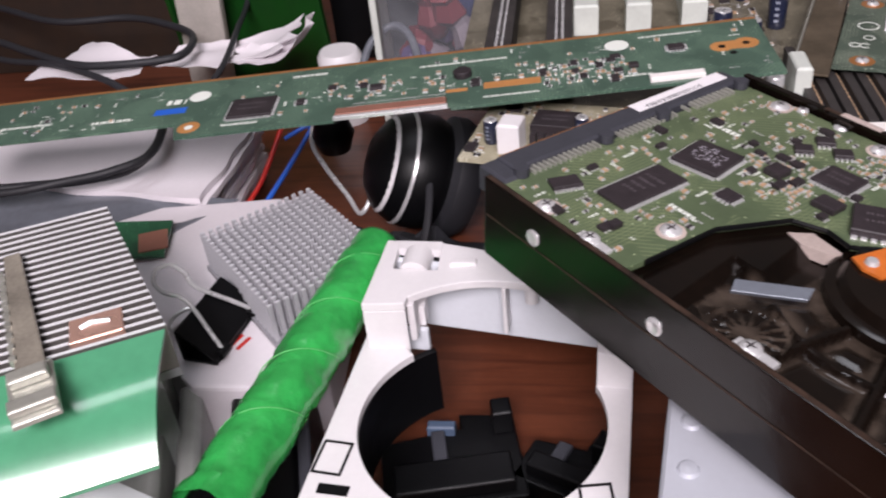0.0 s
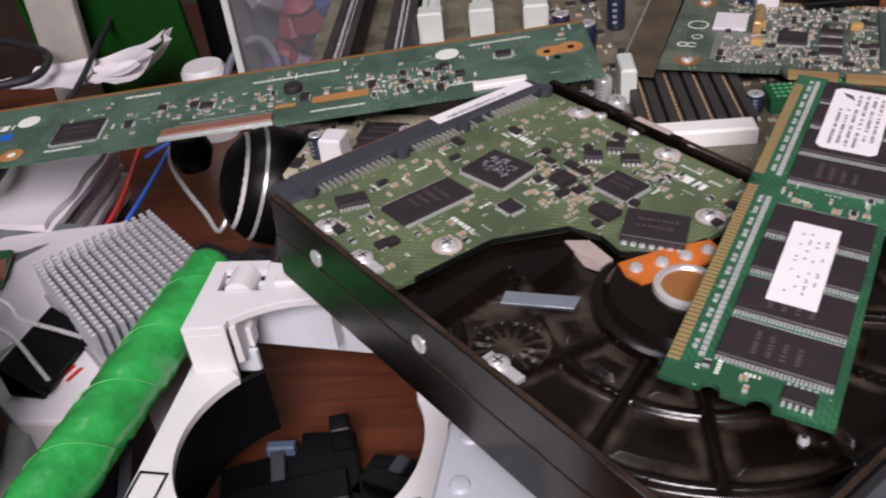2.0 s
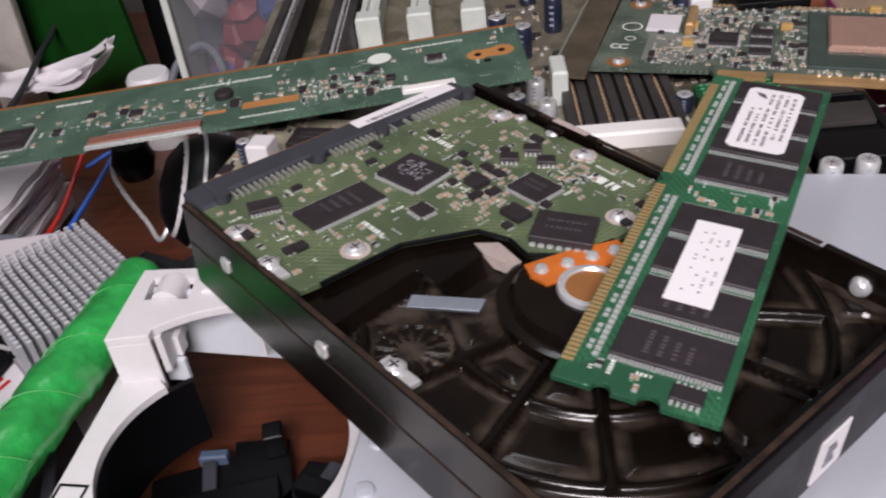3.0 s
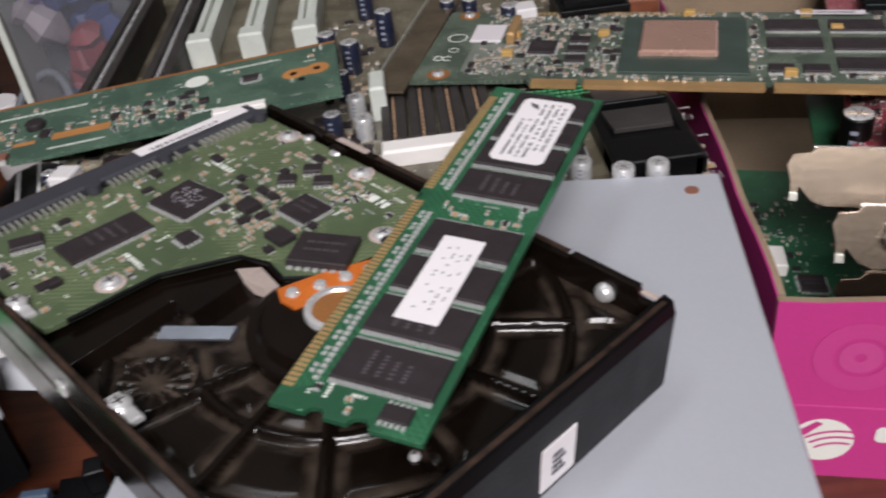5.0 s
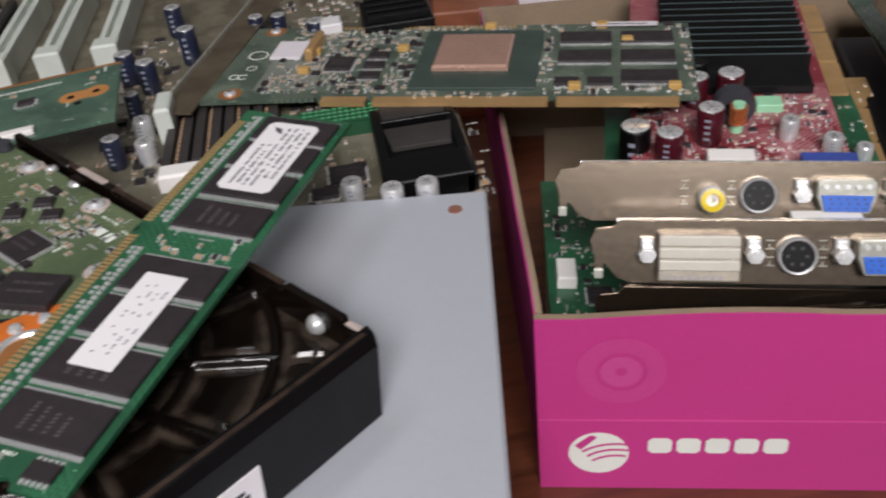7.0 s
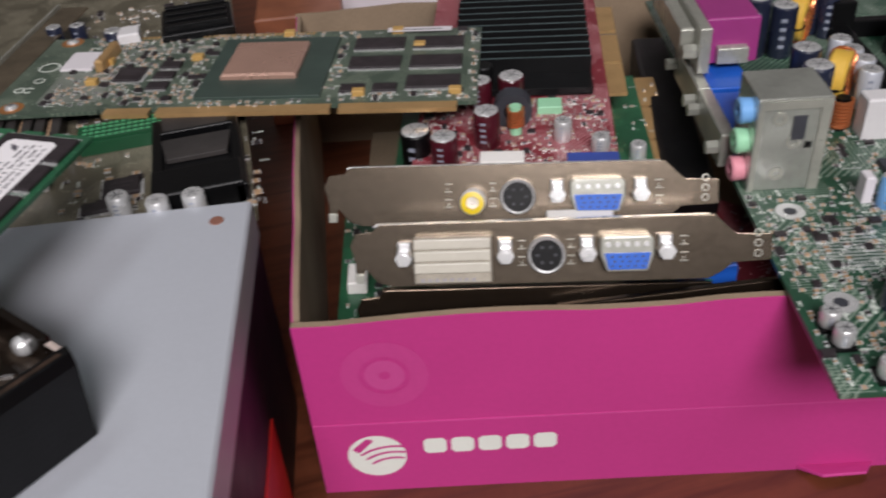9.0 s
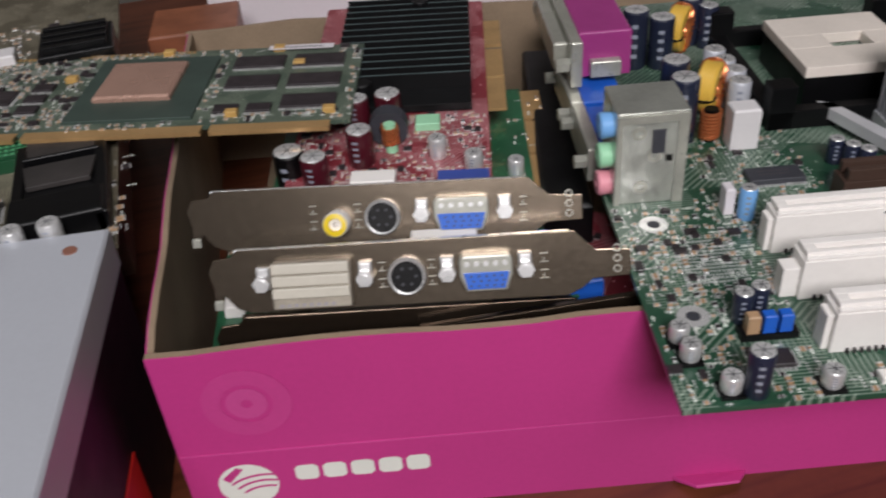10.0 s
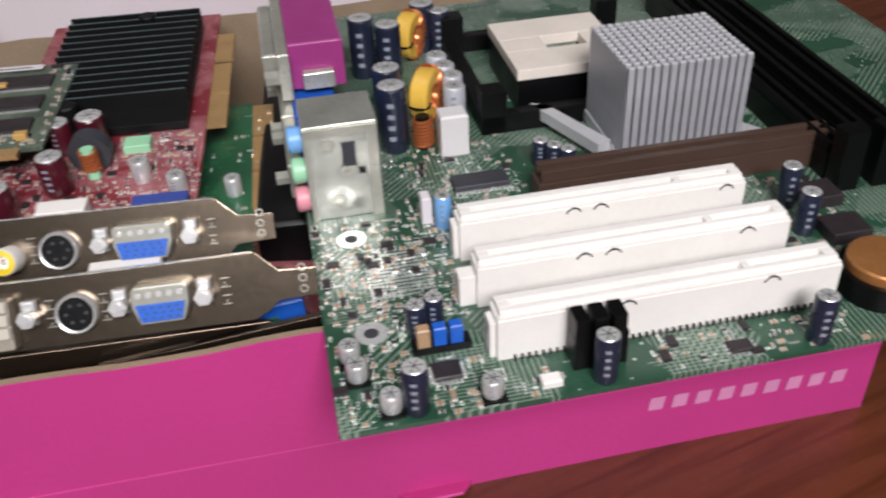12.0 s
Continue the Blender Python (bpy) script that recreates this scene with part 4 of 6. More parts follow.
    core = Kit().cyl(43, 124, z, z + 12, 2.4, 12).part("coil_core", BLACK, b, "dark coil core", smooth=True)
    k = Kit().tube([(43 + 3.2 * math.cos(i * 0.52), 124 + 3.2 * math.sin(i * 0.52), z + 1 + i * 0.105) for i in range(98)], 0.62, 6)
    k.part("winding", COPWIRE, core, "bright copper winding", smooth=True)
    Kit().box(47.5, 115, z, 57, 123, z + 15, c=0.6).part("power_socket", WHITE, b, "white power socket", bevel=0.3)
    # processor socket and its black frame
    s = Kit()
    s.box(80, 138, z + 13, 122, 154, z + 17).box(80, 165, z + 13, 122, 182, z + 17).box(80, 154, z + 13, 96, 165, z + 17).box(111, 154, z + 13, 122, 165, z + 17)
    sock = s.part("processor_socket", SOCK, b, "cream processor socket", bevel=0.3)
    Kit().box(80.5, 138.5, z, 121.5, 181.5, z + 12.9).part("socket_base", BLACK, sock, "black socket base")
    Kit().box(97, 155, z + 13, 110, 164, z + 13.3).part("socket_well", GREEN_MB, sock, "green board seen through the socket")
    k = Kit()
    k.box(64, 126, z, 136, 131, z + 7).box(64, 196, z, 136, 201, z + 7).box(64, 126, z, 70, 201, z + 7).box(131, 126, z, 136, 201, z + 7)
    for x, y in ((64, 126), (129, 126), (64, 194), (129, 194)):
        k.box(x, y, z, x + 9, y + 8, z + 16)
    k.part("cooler_frame", BLACK, b, "black cooler mounting frame", bevel=0.4)
    # chipset heat sink
    k = Kit().box(101, 90, z + 1, 142, 126, z + 5)
    k.prism([(101, 100), (88, 130), (83, 132), (85, 126), (96, 98)], z + 3, z + 7)
    k.prism([(142, 98), (152, 88), (156, 88), (154, 92), (144, 106)], z + 3, z + 6)
    nb = k.part("heat_sink", ALU, b, "pale aluminium pin heat sink")
    # pin tops in a lighter copy of the metal, as lit tips
    pieces("pin", Kit().box(-0.95, -0.8, 0, 0.95, 0.8, 31, 0).box(-0.9, -0.75, 31, 0.9, 0.75, 31.5, 1, c=0.15), [ALU_P, ALU], nb, [(101 + 41 * (i + 0.5) / 15, 90 + 36 * (j + 0.5) / 12, z + 4.5) for i in range(15) for j in range(12)])
    for x, y in ((78, 103), (81.5, 99), (85, 95.5)):
        capacitor(b, x, y, z, 2.6, 9)
    # front edge parts
    for x, y, r, h in ((18.8, 4, 3.2, 14), (64.5, 3.4, 3.1, 14), (120, 3.6, 3.0, 14), (23.5, 30, 2.6, 10), (28.5, 32, 2.6, 10)):
        capacitor(b, x, y, z, r, h)
    for x, y in ((13, 5), (37, 4), (6.5, 17), (5.5, 24)):
        Kit().box(x - 3, y - 3, z, x + 3, y + 3, z + 0.9).part("can_base", BLACK, b)
        capacitor(b, x, y, z + 0.9, 2.7, 5, SILVER, SILVER)
    capacitor(b, 40, 76, z, 2.6, 11, SKYB)
    Kit().box(34, 78, z, 37, 83, z + 9, c=0.4).part("crystal", PAPER, b)
    k = Kit()
    for j in range(3):
        k.box(22.4 + j * 4.2, 22, z, 25.6 + j * 4.2, 25, z + 7.5, 1 if j else 0, c=0.3)
    k.box(21, 21.5, z, 36, 26, z + 2, 2)
    k.part("jumper_block", [TANC, BLUE, BLACK], b, "blue jumpers on a black header")
    k = Kit().box(58, 7.2, z, 71.5, 13.2, z + 10)
    for j in range(3):
        k.box(58 + j * 4.7, 7.2, z + 10, 61.4 + j * 4.7, 13.2, z + 15.5)
    k.part("audio_header", BLACK, b, "black pronged header", bevel=0.25)
    Kit().box(49, 3, z, 54, 6.5, z + 2, c=0.3).part("tantalum", IVORY, b)
    k = Kit().cyl(146, 18, z, z + 7, 11.5, 28, 1).cyl(146, 18, z + 7, z + 10, 10, 28, 0, c=0.5)
    k.part("coin_cell", [COPPER, BLACK], b, "coin cell in a black holder", smooth=True)
    chip(b, 28, 14, 7, 6, z, 0, 1.6)
    chip(b, 56, 96, 18, 8, z, 0, 2.2, leads="x", pitch=1.3, body=GREYRUB)
    chip(b, 152, 60, 12, 10, z, 0, 4, leads="", mark=False)
    chip(b, 150, 42, 12, 10, z, 0, 4, leads="", mark=False)
    for i, x in enumerate((160, 172, 184)):
        k = Kit().box(x, 70, z, x + 7, 216, z + 9).box(x + 0.3, 71, z + 9, x + 2.4, 215, z + 12).box(x + 4.6, 71, z + 9, x + 6.7, 215, z + 12)
        k.box(x, 62, z, x + 7, 69, z + 20)
        k.part("memory_slot", BLACK, b, "black memory slot", bevel=0.25)
    capacitor(b, 142, 60, z, 3, 14)
    capacitor(b, 140, 46, z, 3, 14)
    chip(b, 100, 5, 6, 4, z, 0, 1.4)
    avoid = [(39, 13, 133, 24), (39, 34, 133, 45), (39, 55, 133, 66), (68, 76, 154, 88), (0, 86, 26, 190), (97, 82, 142, 122), (64, 130, 138, 203), (8, 29, 16, 37), (8, 72, 16, 80), (15, 1, 23, 9), (60, 1, 77, 14), (22, 20, 40, 34), (24, 10, 32, 18), (133, 5, 160, 30)]
    scatter(b, [(1, 1, 40, 87)], 420, z, 31, avoid, 0.05, 0.5)
    scatter(b, [(40, 1, 135, 34), (26, 66, 70, 125), (133, 30, 158, 80), (40, 45, 133, 55)], 420, z, 32, avoid, 0.05, 0.45)
    k = Kit()
    for j in range(13):
        for i in range(16):
            k.box(14 + i * 1.15, 46 + j * 1.6, z, 14.7 + i * 1.15, 46.9 + j * 1.6, z + 0.05)
    k.part("solder_pads", SILVER, b, "grid of bare solder pads", kind="stuff")
    return t


main_board()


STEEL_K = mat("blackened_bracket", srgb("4a3f35"), 0.22, 0.9, 0.15, 30, 600, 0.06)


def bracket(parent, pts_ports, name="bracket", m=None, label="bright nickel-plated slot bracket", h=16.6):
    """An upright slot plate along x with bent ends; ports sit on its front face at -y."""
    poly = [(0, 2), (-2, 0), (-7, -0.5), (-8.6, -4), (-7.4, -9), (-7.2, -15), (-5.2, -15), (-4.4, -11), (-1, -h + 1.5), (3, -h), (95, -h), (99, -h + 2), (102, -h + 4.5), (113, -h + 5), (113, -4), (103, -3.6), (100, -1), (97, 2)]
    k = Kit().at(0, 0, 0, 0, 90)
    k.prism(poly, -0.5, 0.5)
    metal = STEEL if pts_ports else STEEL_K
    br = k.part(name, metal, parent, label, bevel=0.2, m=m)
    # lip in a brighter metal than its plate: edge highlight put into the colour
    Kit().box(-1, -0.4, 1.4, 96, 2.6, 2.2, c=0.3).part("folded_lip", SILVER if pts_ports else STEEL_K, br, bevel=0.2)
    if pts_ports:
        k = Kit()
        for j in range(3):
            k.at(109, -0.55, -9.5 + 3 * j, 0, 90).ring(0, 0, 0, 0.1, 0.8, 1.2, 10)
        k.part("stamped_marks", TIN, br, kind="stuff")
        Kit().at(-6.2, -0.6, -15.2).box(-1.2, -0.6, 0, 1.4, 0.8, 3.0, c=0.3).part("bent_tip", TIN, br, "bright bent tip", bevel=0.2)
    for kind, x, w in pts_ports:
        if kind == "round":
            k = Kit().at(x, -0.6, -8, 0, 90)
            k.lathe([(5.5, 0), (5.5, 2.2), (5.1, 2.8), (4.6, 2.6), (4.6, 0.8)], 0, 0, 28, 0)
            k.cyl(0, 0, 0.3, 1.9, 4.6, 22, 1)
            for a in range(0, 360, 60):
                k.cyl(2.6 * math.cos(radians(a)), 2.6 * math.sin(radians(a)), 1.9, 1.96, 0.5, 6, 2)
            k.part("round_socket", [SILVER, BLACK, GREYRUB], br, "round black video socket", smooth=True)
        elif kind == "rca":
            k = Kit().at(x, -0.6, -9, 0, 90)
            k.lathe([(3.9, 0), (3.9, 7.0), (3.5, 7.6)], 0, 0, 24, 1)
            k.lathe([(3.5, 7.6), (2.0, 7.8), (1.9, 6.0)], 0, 0, 24, 0)
            k.lathe([(1.9, 6.0), (0.9, 6.0), (0.8, 3), (0.001, 3)], 0, 0, 20, 1)
            k.part("video_jack", [YELLOW, IVORY], br, "round video jack with yellow mouth", smooth=True)
        elif kind == "vga":
            a, q = w / 2, w / 2 - 1.8
            k = Kit().at(x, -0.5, -8.2, 0, 90).prism([(-a, 4.6), (-a, 0), (-q, -4.6), (q, -4.6), (a, 0), (a, 4.6), (a - 1, 5.6), (-a + 1, 5.6)], 0, 5.4)
            q0 = k.part("screen_port", TIN, br, "shiny metal shell of a screen port", bevel=0.5)
            k = Kit().at(x, -5.8, -8.2, 0, 90).prism([(-a + 1.0, 0.9), (-q + 0.4, -3.9), (q - 0.4, -3.9), (a - 1.0, 0.9)], 0, 0.7)
            ins = k.part("blue_insert", BLUE, q0, "blue insert with pin holes", bevel=0.2)
            k = Kit().at(x, -6.5, -8.2, 0, 90)
            for r in range(3):
                for j in range(5):
                    k.cyl((j - 2) * w / 7 + (0.6 if r == 1 else 0), -0.2 - r * 1.35, 0, 0.03, 0.36, 6)
            k.part("pin_holes", GREYRUB, ins, kind="stuff")
            k = Kit()
            for j in range(5):
                xx = x + (j - 2) * w / 5.6
                k.at(xx, -5.95, -4.9, 0, 90).cyl(0, 0, 0, 0.5, 0.8, 8)
            k.part("shell_dimples", SILVER, q0, kind="stuff")
        elif kind == "dvi":
            k = Kit().box(x - w / 2, -5.6, -15, x + w / 2, -0.5, -1.6, 0, c=0.3)
            q0 = k.part("digital_port", TIN_D, br, "cream-white ribbed digital port", bevel=0.5)
            for j in range(3):
                Kit().box(x - w / 2 + 0.3, -6.9, -4.6 - 3.5 * j, x + w / 2 - 0.3, -5.5, -1.7 - 3.5 * j, c=0.2).part("rib", DVI_W, q0, bevel=0.2)
            k = Kit()
            for j in range(8):
                k.box(x - w / 2 + 2 + j * 2.1, -5.64, -14.4, x - w / 2 + 3.0 + j * 2.1, -5.59, -13.4)
            k.part("pin_holes", PRINT_G, q0, kind="stuff")
        elif kind == "post":
            k = Kit().at(x, -0.6, -8, 0, 90).cyl(0, 0.6, 0, 5.5, 2.5, 6).box(-1.9, -1.6, 0, 1.9, 5.0, 2.6, c=0.5)
            k.cyl(0, 0.6, 5.5, 6.2, 1.5, 10)
            k.part("hex_post", SILVER, br, "bright hexagonal screw post", bevel=0.15)
        elif kind == "marks":
            k = Kit()
            for j in range(4):
                k.box(x, -0.62, -4 - j * 2.4, x + 2.3, -0.5, -3.7 - j * 2.4)
                if j % 2:
                    k.box(x + 0.9, -0.62, -4 - j * 2.4, x + 1.2, -0.5, -2.6 - j * 2.4)
            k.part("stamped_marks", TIN, br, kind="stuff")
    return br


DVI_W = mat("port_cream", srgb("c6c1b4"), 0.3, 0, 0.05, 40, 600, 0.05)


def red_card():
    t = thing("red_graphics_card", pose(0.243, 0.243, 0.0745, 3.0, 0, -18.4), "red graphics card with black heat sink lying in the carton", "graphics card")
    b = Kit().prism([(26, 3), (97, 3), (97, 60), (97, 168), (26, 168)], -1.6, 0).part("board", RED_PCB, t, "red printed board", bevel=0.15)
    bracket(t, [("marks", 29.6, 0), ("rca", 38.5, 0), ("marks", 43.4, 0), ("round", 52.2, 0), ("post", 64.3, 0), ("vga", 76.3, 16.5), ("post", 89.4, 0), ("marks", 94, 0)], m=pose(0.0105, 0.0, 0.0155, -30))
    hs = Kit().box(38, 70, 1, 91, 152, 4).part("heat_sink", MATT, b, "black finned heat sink", bevel=0.2)
    for i in range(13):
        y = 82 + i * 5.75
        f = Kit().box(38, y, 3.5, 91, y + 0.9, 10.4).part("fin", MATT, hs)
        Kit().box(38.2, y + 0.1, 10.4, 90.8, y + 0.8, 10.55).part("fin_edge", FIN_E, f, "pale grey-teal fin edge")
    for x, y in ((70, 147), (50, 76)):
        Kit().cyl(x, y, 4, 11.5, 3.6, 14, c=0.5).part("push_pin", MATT, hs)
    for x, y, r, h in ((38, 25, 4.6, 13), (52, 39, 4.6, 14), (60.5, 63, 4.8, 14), (49, 64, 4.2, 12)):
        capacitor(b, x, y, 0, r, h, MAROON)
    capacitor(b, 78.5, 41, 0, 3.2, 8, SILVER, SILVER)
    capacitor(b, 91, 32, 0, 3.2, 7, SILVER, SILVER)
    k = Kit().at(61, 53, 6, 0, 90)
    k.ring(0, 0, -3, 3, 3.2, 7, 22)
    k.part("choke_ring", GREYRUB, b, "grey ring choke", smooth=True)
    co = Kit().cyl(62, 46, 0, 11, 2.2, 12).part("coil_core", MINT, b, "pale coil core", smooth=True)
    k = Kit().tube([(62 + 2.7 * math.cos(i * 0.7), 46 + 2.7 * math.sin(i * 0.7), 3 + i * 0.125) for i in range(60)], 0.55, 6)
    k.part("winding", COPWIRE, co, "copper winding", smooth=True)
    Kit().box(70, 58, 0, 79, 65, 3, c=0.3).part("inductor", MINT, b, "pale green inductor block")
    Kit().box(50, 17, 0, 65, 24, 7, c=0.3).part("header_block", IVORY, b, "cream header block", bevel=0.2)
    Kit().box(79, 12, 0, 96, 22, 7, c=0.3).part("port_body", BLUE_D, b, "blue port body behind the bracket")
    scatter(b, [(28, 18, 96, 70)], 330, 0, 41, [(31, 25, 40, 35), (46, 35, 57, 45), (44, 58, 66, 70), (70, 58, 79, 65), (50, 22, 64, 29), (78, 8, 95, 30)], 0.06, 0.4)
    for i, y in enumerate((72, 97, 124)):
        Kit().box(97, y, -1.5, 104, y + 23, -0.1).part("gold_edge", GOLD, b, "gold edge contact")
    return t


red_card()


def lower_cards():
    t = thing("green_graphics_card", pose(0.250, 0.2145, 0.060, 3, 0, -17.0), "green graphics card with a digital port in the carton", "graphics card")
    b = Kit().prism([(14, 3), (106, 3), (98, 40), (98, 132), (3, 132), (3, 44), (14, 44)], -1.6, 0).part("board", GREEN_DK, t, "green printed board")
    bracket(t, [("post", 7.6, 0), ("dvi", 21.8, 22.5), ("post", 37, 0), ("marks", 40.6, 0), ("round", 48.8, 0), ("marks", 54.8, 0), ("post", 60.4, 0), ("vga", 71.4, 15), ("post", 82.6, 0), ("marks", 87, 0)], m=pose(0.0063, 0.0, 0.0255, -30))
    Kit().box(56, 2, 10, 76, 14, 21, c=0.4).part("socket_body", IVORY, b, "white socket body", bevel=0.3)
    Kit().box(80, 6, 4, 98, 18, 15, c=0.4).part("port_body", BLUE, b, "blue port body")
    capacitor(b, 13, 61, 0, 5.4, 22, BLACK)
    capacitor(b, 92, 70, 0, 3, 7, SILVER)
    for y in (60, 84, 108):
        Kit().box(98, y, -1.5, 106, y + 22, 0).part("gold_edge", GOLD, b, "gold edge contact")
    scatter(b, [(15, 5, 107, 126)], 160, 0, 43, [(56, 2, 98, 16), (5, 54, 20, 68)], 0.1, 0.4)
    t2 = thing("circuit_card", pose(0.247, 0.200, 0.034, 0, 4, -12.0), "green circuit card with a dark bracket deep in the carton", "circuit card")
    b2 = Kit().prism([(-14, -2), (112, 3), (112, 120), (-14, 120)], -1.6, 0).part("board", GREEN_DK, t2, "green printed board")
    chip(b2, -5, 24, 7, 13, 0, 0, 1.4)
    chip(b2, 4, 44, 9, 9, 0, 0, 1.4)
    Kit().box(-11, 48, 0, -4, 60, 5, c=0.4).part("header_block", IVORY, b2, "white header block", bevel=0.3)
    capacitor(b2, 5, 14, 0, 3, 8, SLEEVE)
    scatter(b2, [(-13, 0, 8, 100)], 90, 0, 47, [(-9, 16, 0, 32), (-1, 38, 9, 50), (-12, 46, -3, 62)], 0.12, 0.4)
    bracket(t2, [], m=pose(0.004, 0.002, 0.036, -22), label="dull dark metal slot bracket")
    scatter(b2, [(9, 5, 110, 118)], 120, 0, 44, [], 0.12, 0.4)
    t3 = thing("circuit_card", pose(0.298, 0.186, 0.036, 4, -3, -12.0), "low circuit card with bracket and blue plug in the carton", "circuit card")
    b3 = Kit().prism([(8, 3), (70, 3), (70, 100), (8, 100)], -1.6, 0).part("board", GREEN_DK, t3, "green printed board")
    bracket(t3, [], m=pose(0.006, 0.0, 0.028, -22), label="dull dark metal slot bracket")
    Kit().box(44, 14, 6, 62, 22, 25, c=0.5).part("blue_plug", BLUE, b3)
    t4 = thing("red_circuit_card", pose(0.335, 0.225, 0.052, 5, 8, -40), "small red circuit card deep in the carton", "circuit card")
    b4 = Kit().prism([(0, 0), (60, 0), (60, 40), (0, 40)], -1.6, 0).part("board", RED_PCB, t4)
    scatter(b4, [(1, 1, 59, 39)], 60, 0, 45, [], 0.1, 0.5)
    # added black block, stands in for the shaded gap between cards and motherboard
    t6 = thing("dark_gap_filler", pose(0.243, 0.243, 0.0, 0, 0, -18.4), "black block added for the dark gap among the carton's cards", "plastic bag")
    Kit().box(114, 22, 5, 131, 150, 66, c=1.5).part("sleeve", BLACK, t6, bevel=0.6)


lower_cards()


GREEN_AG = pcb_mat("solder_mask_grey_green", srgb("4c5a4e"), srgb("7c8676"))
POUR = mat("tinned_pour", srgb("7e837a"), 0.5, 0.1, 0.12)


def flat_card():
    o = Vector((0.139, 0.3275, 0.0925))
    m = frame_from(o, o + Vector((0.158, -0.0515, -0.002)), o + Vector((0.0515, 0.158, 0.0)))
    t = thing("agp_graphics_card", m, "green graphics card with bare chip and gold edge", "graphics card")
    poly = [(-8, -7), (36, -4), (36, -3), (39, -7.4), (56, -7.4), (56, -3.4), (58.5, -3.4), (58.5, -7.4), (122, -7.4), (122, -3), (125, -3), (125, -7.4), (167, -7.4), (167, -3), (174, -3), (174, 62), (-7, 62)]
    b = Kit().prism(poly, -1.6, 0).part("board", GREEN_AG, t, "grey-green printed board", bevel=0.12)
    for a, c in ((39, 56), (58.5, 122), (125, 167)):
        Kit().box(a, -7.45, -1.65, c, -2.6, 0.06).part("gold_edge", GOLD, b, "gold edge contact")
    Kit().box(70, 2, 0, 117, 54, 1.2, c=0.2).part("chip_carrier", GREYRUB_G, b, "dark green chip carrier")
    k = Kit().box(77, 16, 1.2, 106, 46, 3.4, 0, c=0.8)
    k.part("bare_chip", COP_LID, b, "copper-toned chip lid")
    for i in range(2):
        for j in range(3):
            if (i, j) == (0, 0):
                continue
            chip(b, 134 + i * 23.5, 12 + j * 17.5, 20, 10, 0, 0, 1.2, leads="x", pitch=0.8, mark=False)
    chip(b, 128, 8, 9, 6, 0, 0, 1.2, leads="x")
    chip(b, 140, 8, 9, 6, 0, 0, 1.2, leads="x")
    chip(b, 39, 24, 11, 11, 0, 0, 1.4)
    for x, y in ((53, 14), (53, 23), (53, 32)):
        chip(b, x, y, 8, 5.5, 0, 0, 1.3, leads="x")
    for x, y in ((26, 36), (26, 18), (62, 38), (140, 59), (166, 4), (131, 4), (150, 44), (95, 59)):
        Kit().box(x - 2.2, y - 1.6, 0, x + 2.2, y + 1.6, 2.2, c=0.3).part("tantalum", YEL_T, b, "yellow tantalum capacitor")
    k = Kit().box(8, 30, 0, 21, 46, 1.0, c=0.2)
    k.part("label", PAPER, b, "square white label")
    lab = Kit().box(136, 56.5, 1.3, 162, 60.5, 1.45).part("label", PAPER, b, "narrow white label")
    marks(lab, [(138, 57.6, 20, 1.2)], 1.46, GREYRUB, "print_bars")
    # board emblem rings
    k = Kit().ring(2, 34, 0, 0.05, 3.6, 4.2, 20).ring(2, 14, 0, 0.05, 1.6, 2.2, 16, arc=(40, 320)).ring(-1.5, 14, 0, 0.05, 1.6, 2.2, 16, arc=(40, 320)).ring(3, 22, 0, 0.05, 1.8, 2.2, 16)
    k.part("print_rings", SILK, b)
    Kit().cyl(2, -0.5, 0, 0.06, 4.6, 20).part("screw_pad", COPPER, b)
    screw(b, 2, -0.5, 0.06, 2.4)
    Kit().cyl(2, 58, 0, 0.06, 4.6, 20).part("screw_pad", COPPER, b)
    screw(b, 2, 58, 0.06, 2.4)
    scatter(b, [(12, 0, 69, 60), (118, 0, 173, 60)], 480, 0, 51, [(70, 2, 117, 54), (123, 6, 170, 54), (33, 18, 45, 30), (48, 10, 58, 36), (8, 30, 22, 46), (134, 55, 164, 62)], 0.08, 0.35)
    scatter(b, [(70, -3, 117, 1.5), (70, 55, 117, 61)], 50, 0, 52, [], 0.0, 0.2)
    k = Kit()
    for i in range(46):
        k.box(14 + i * 2.0, 59.4, 0, 15.2 + i * 2.0, 61.2, 0.4)
    k.part("edge_pads", GOLD, b, kind="stuff")
    # slot plate at its end
    k = Kit().prism([(-8.2, -15), (-18, -15), (-21, -12), (-21, 100), (-8.2, 100)], -1.4, -0.4)
    pl = k.part("bracket", STEEL_D, t, "dull tarnished slot bracket", bevel=0.3)
    # lip paler than the plate, a bright edge line painted by material
    Kit().box(-21.8, -12, -1.4, -21.05, 100, 1.4).part("folded_lip", TIN, pl, bevel=0.2)
    Kit().box(10, 3, 0, 33, 28, 0.12).part("tinned_area", POUR, b, "dull grey tinned area")
    Kit().box(34, 44, 0, 66, 50, 0.12).part("tinned_area", POUR, b, "dull grey tinned area")
    Kit().box(23.5, 28, 0, 27, 48, 5, c=0.8).part("gilt_coil", GOLD, b, "small gilt coil", bevel=0.5)
    return t


GREYRUB_G = mat("chip_carrier_green", srgb("3c4a44"), 0.45, 0, 0.08)
COP_LID = mat("chip_lid", srgb("cda594"), 0.26, 0.5, 0.06)
YEL_T = mat("tantalum_yellow", srgb("c09a5a"), 0.4, 0, 0.08)
STEEL_D = mat("tarnished_steel", srgb("7d705e"), 0.35, 0.6, 0.2)
flat_card()


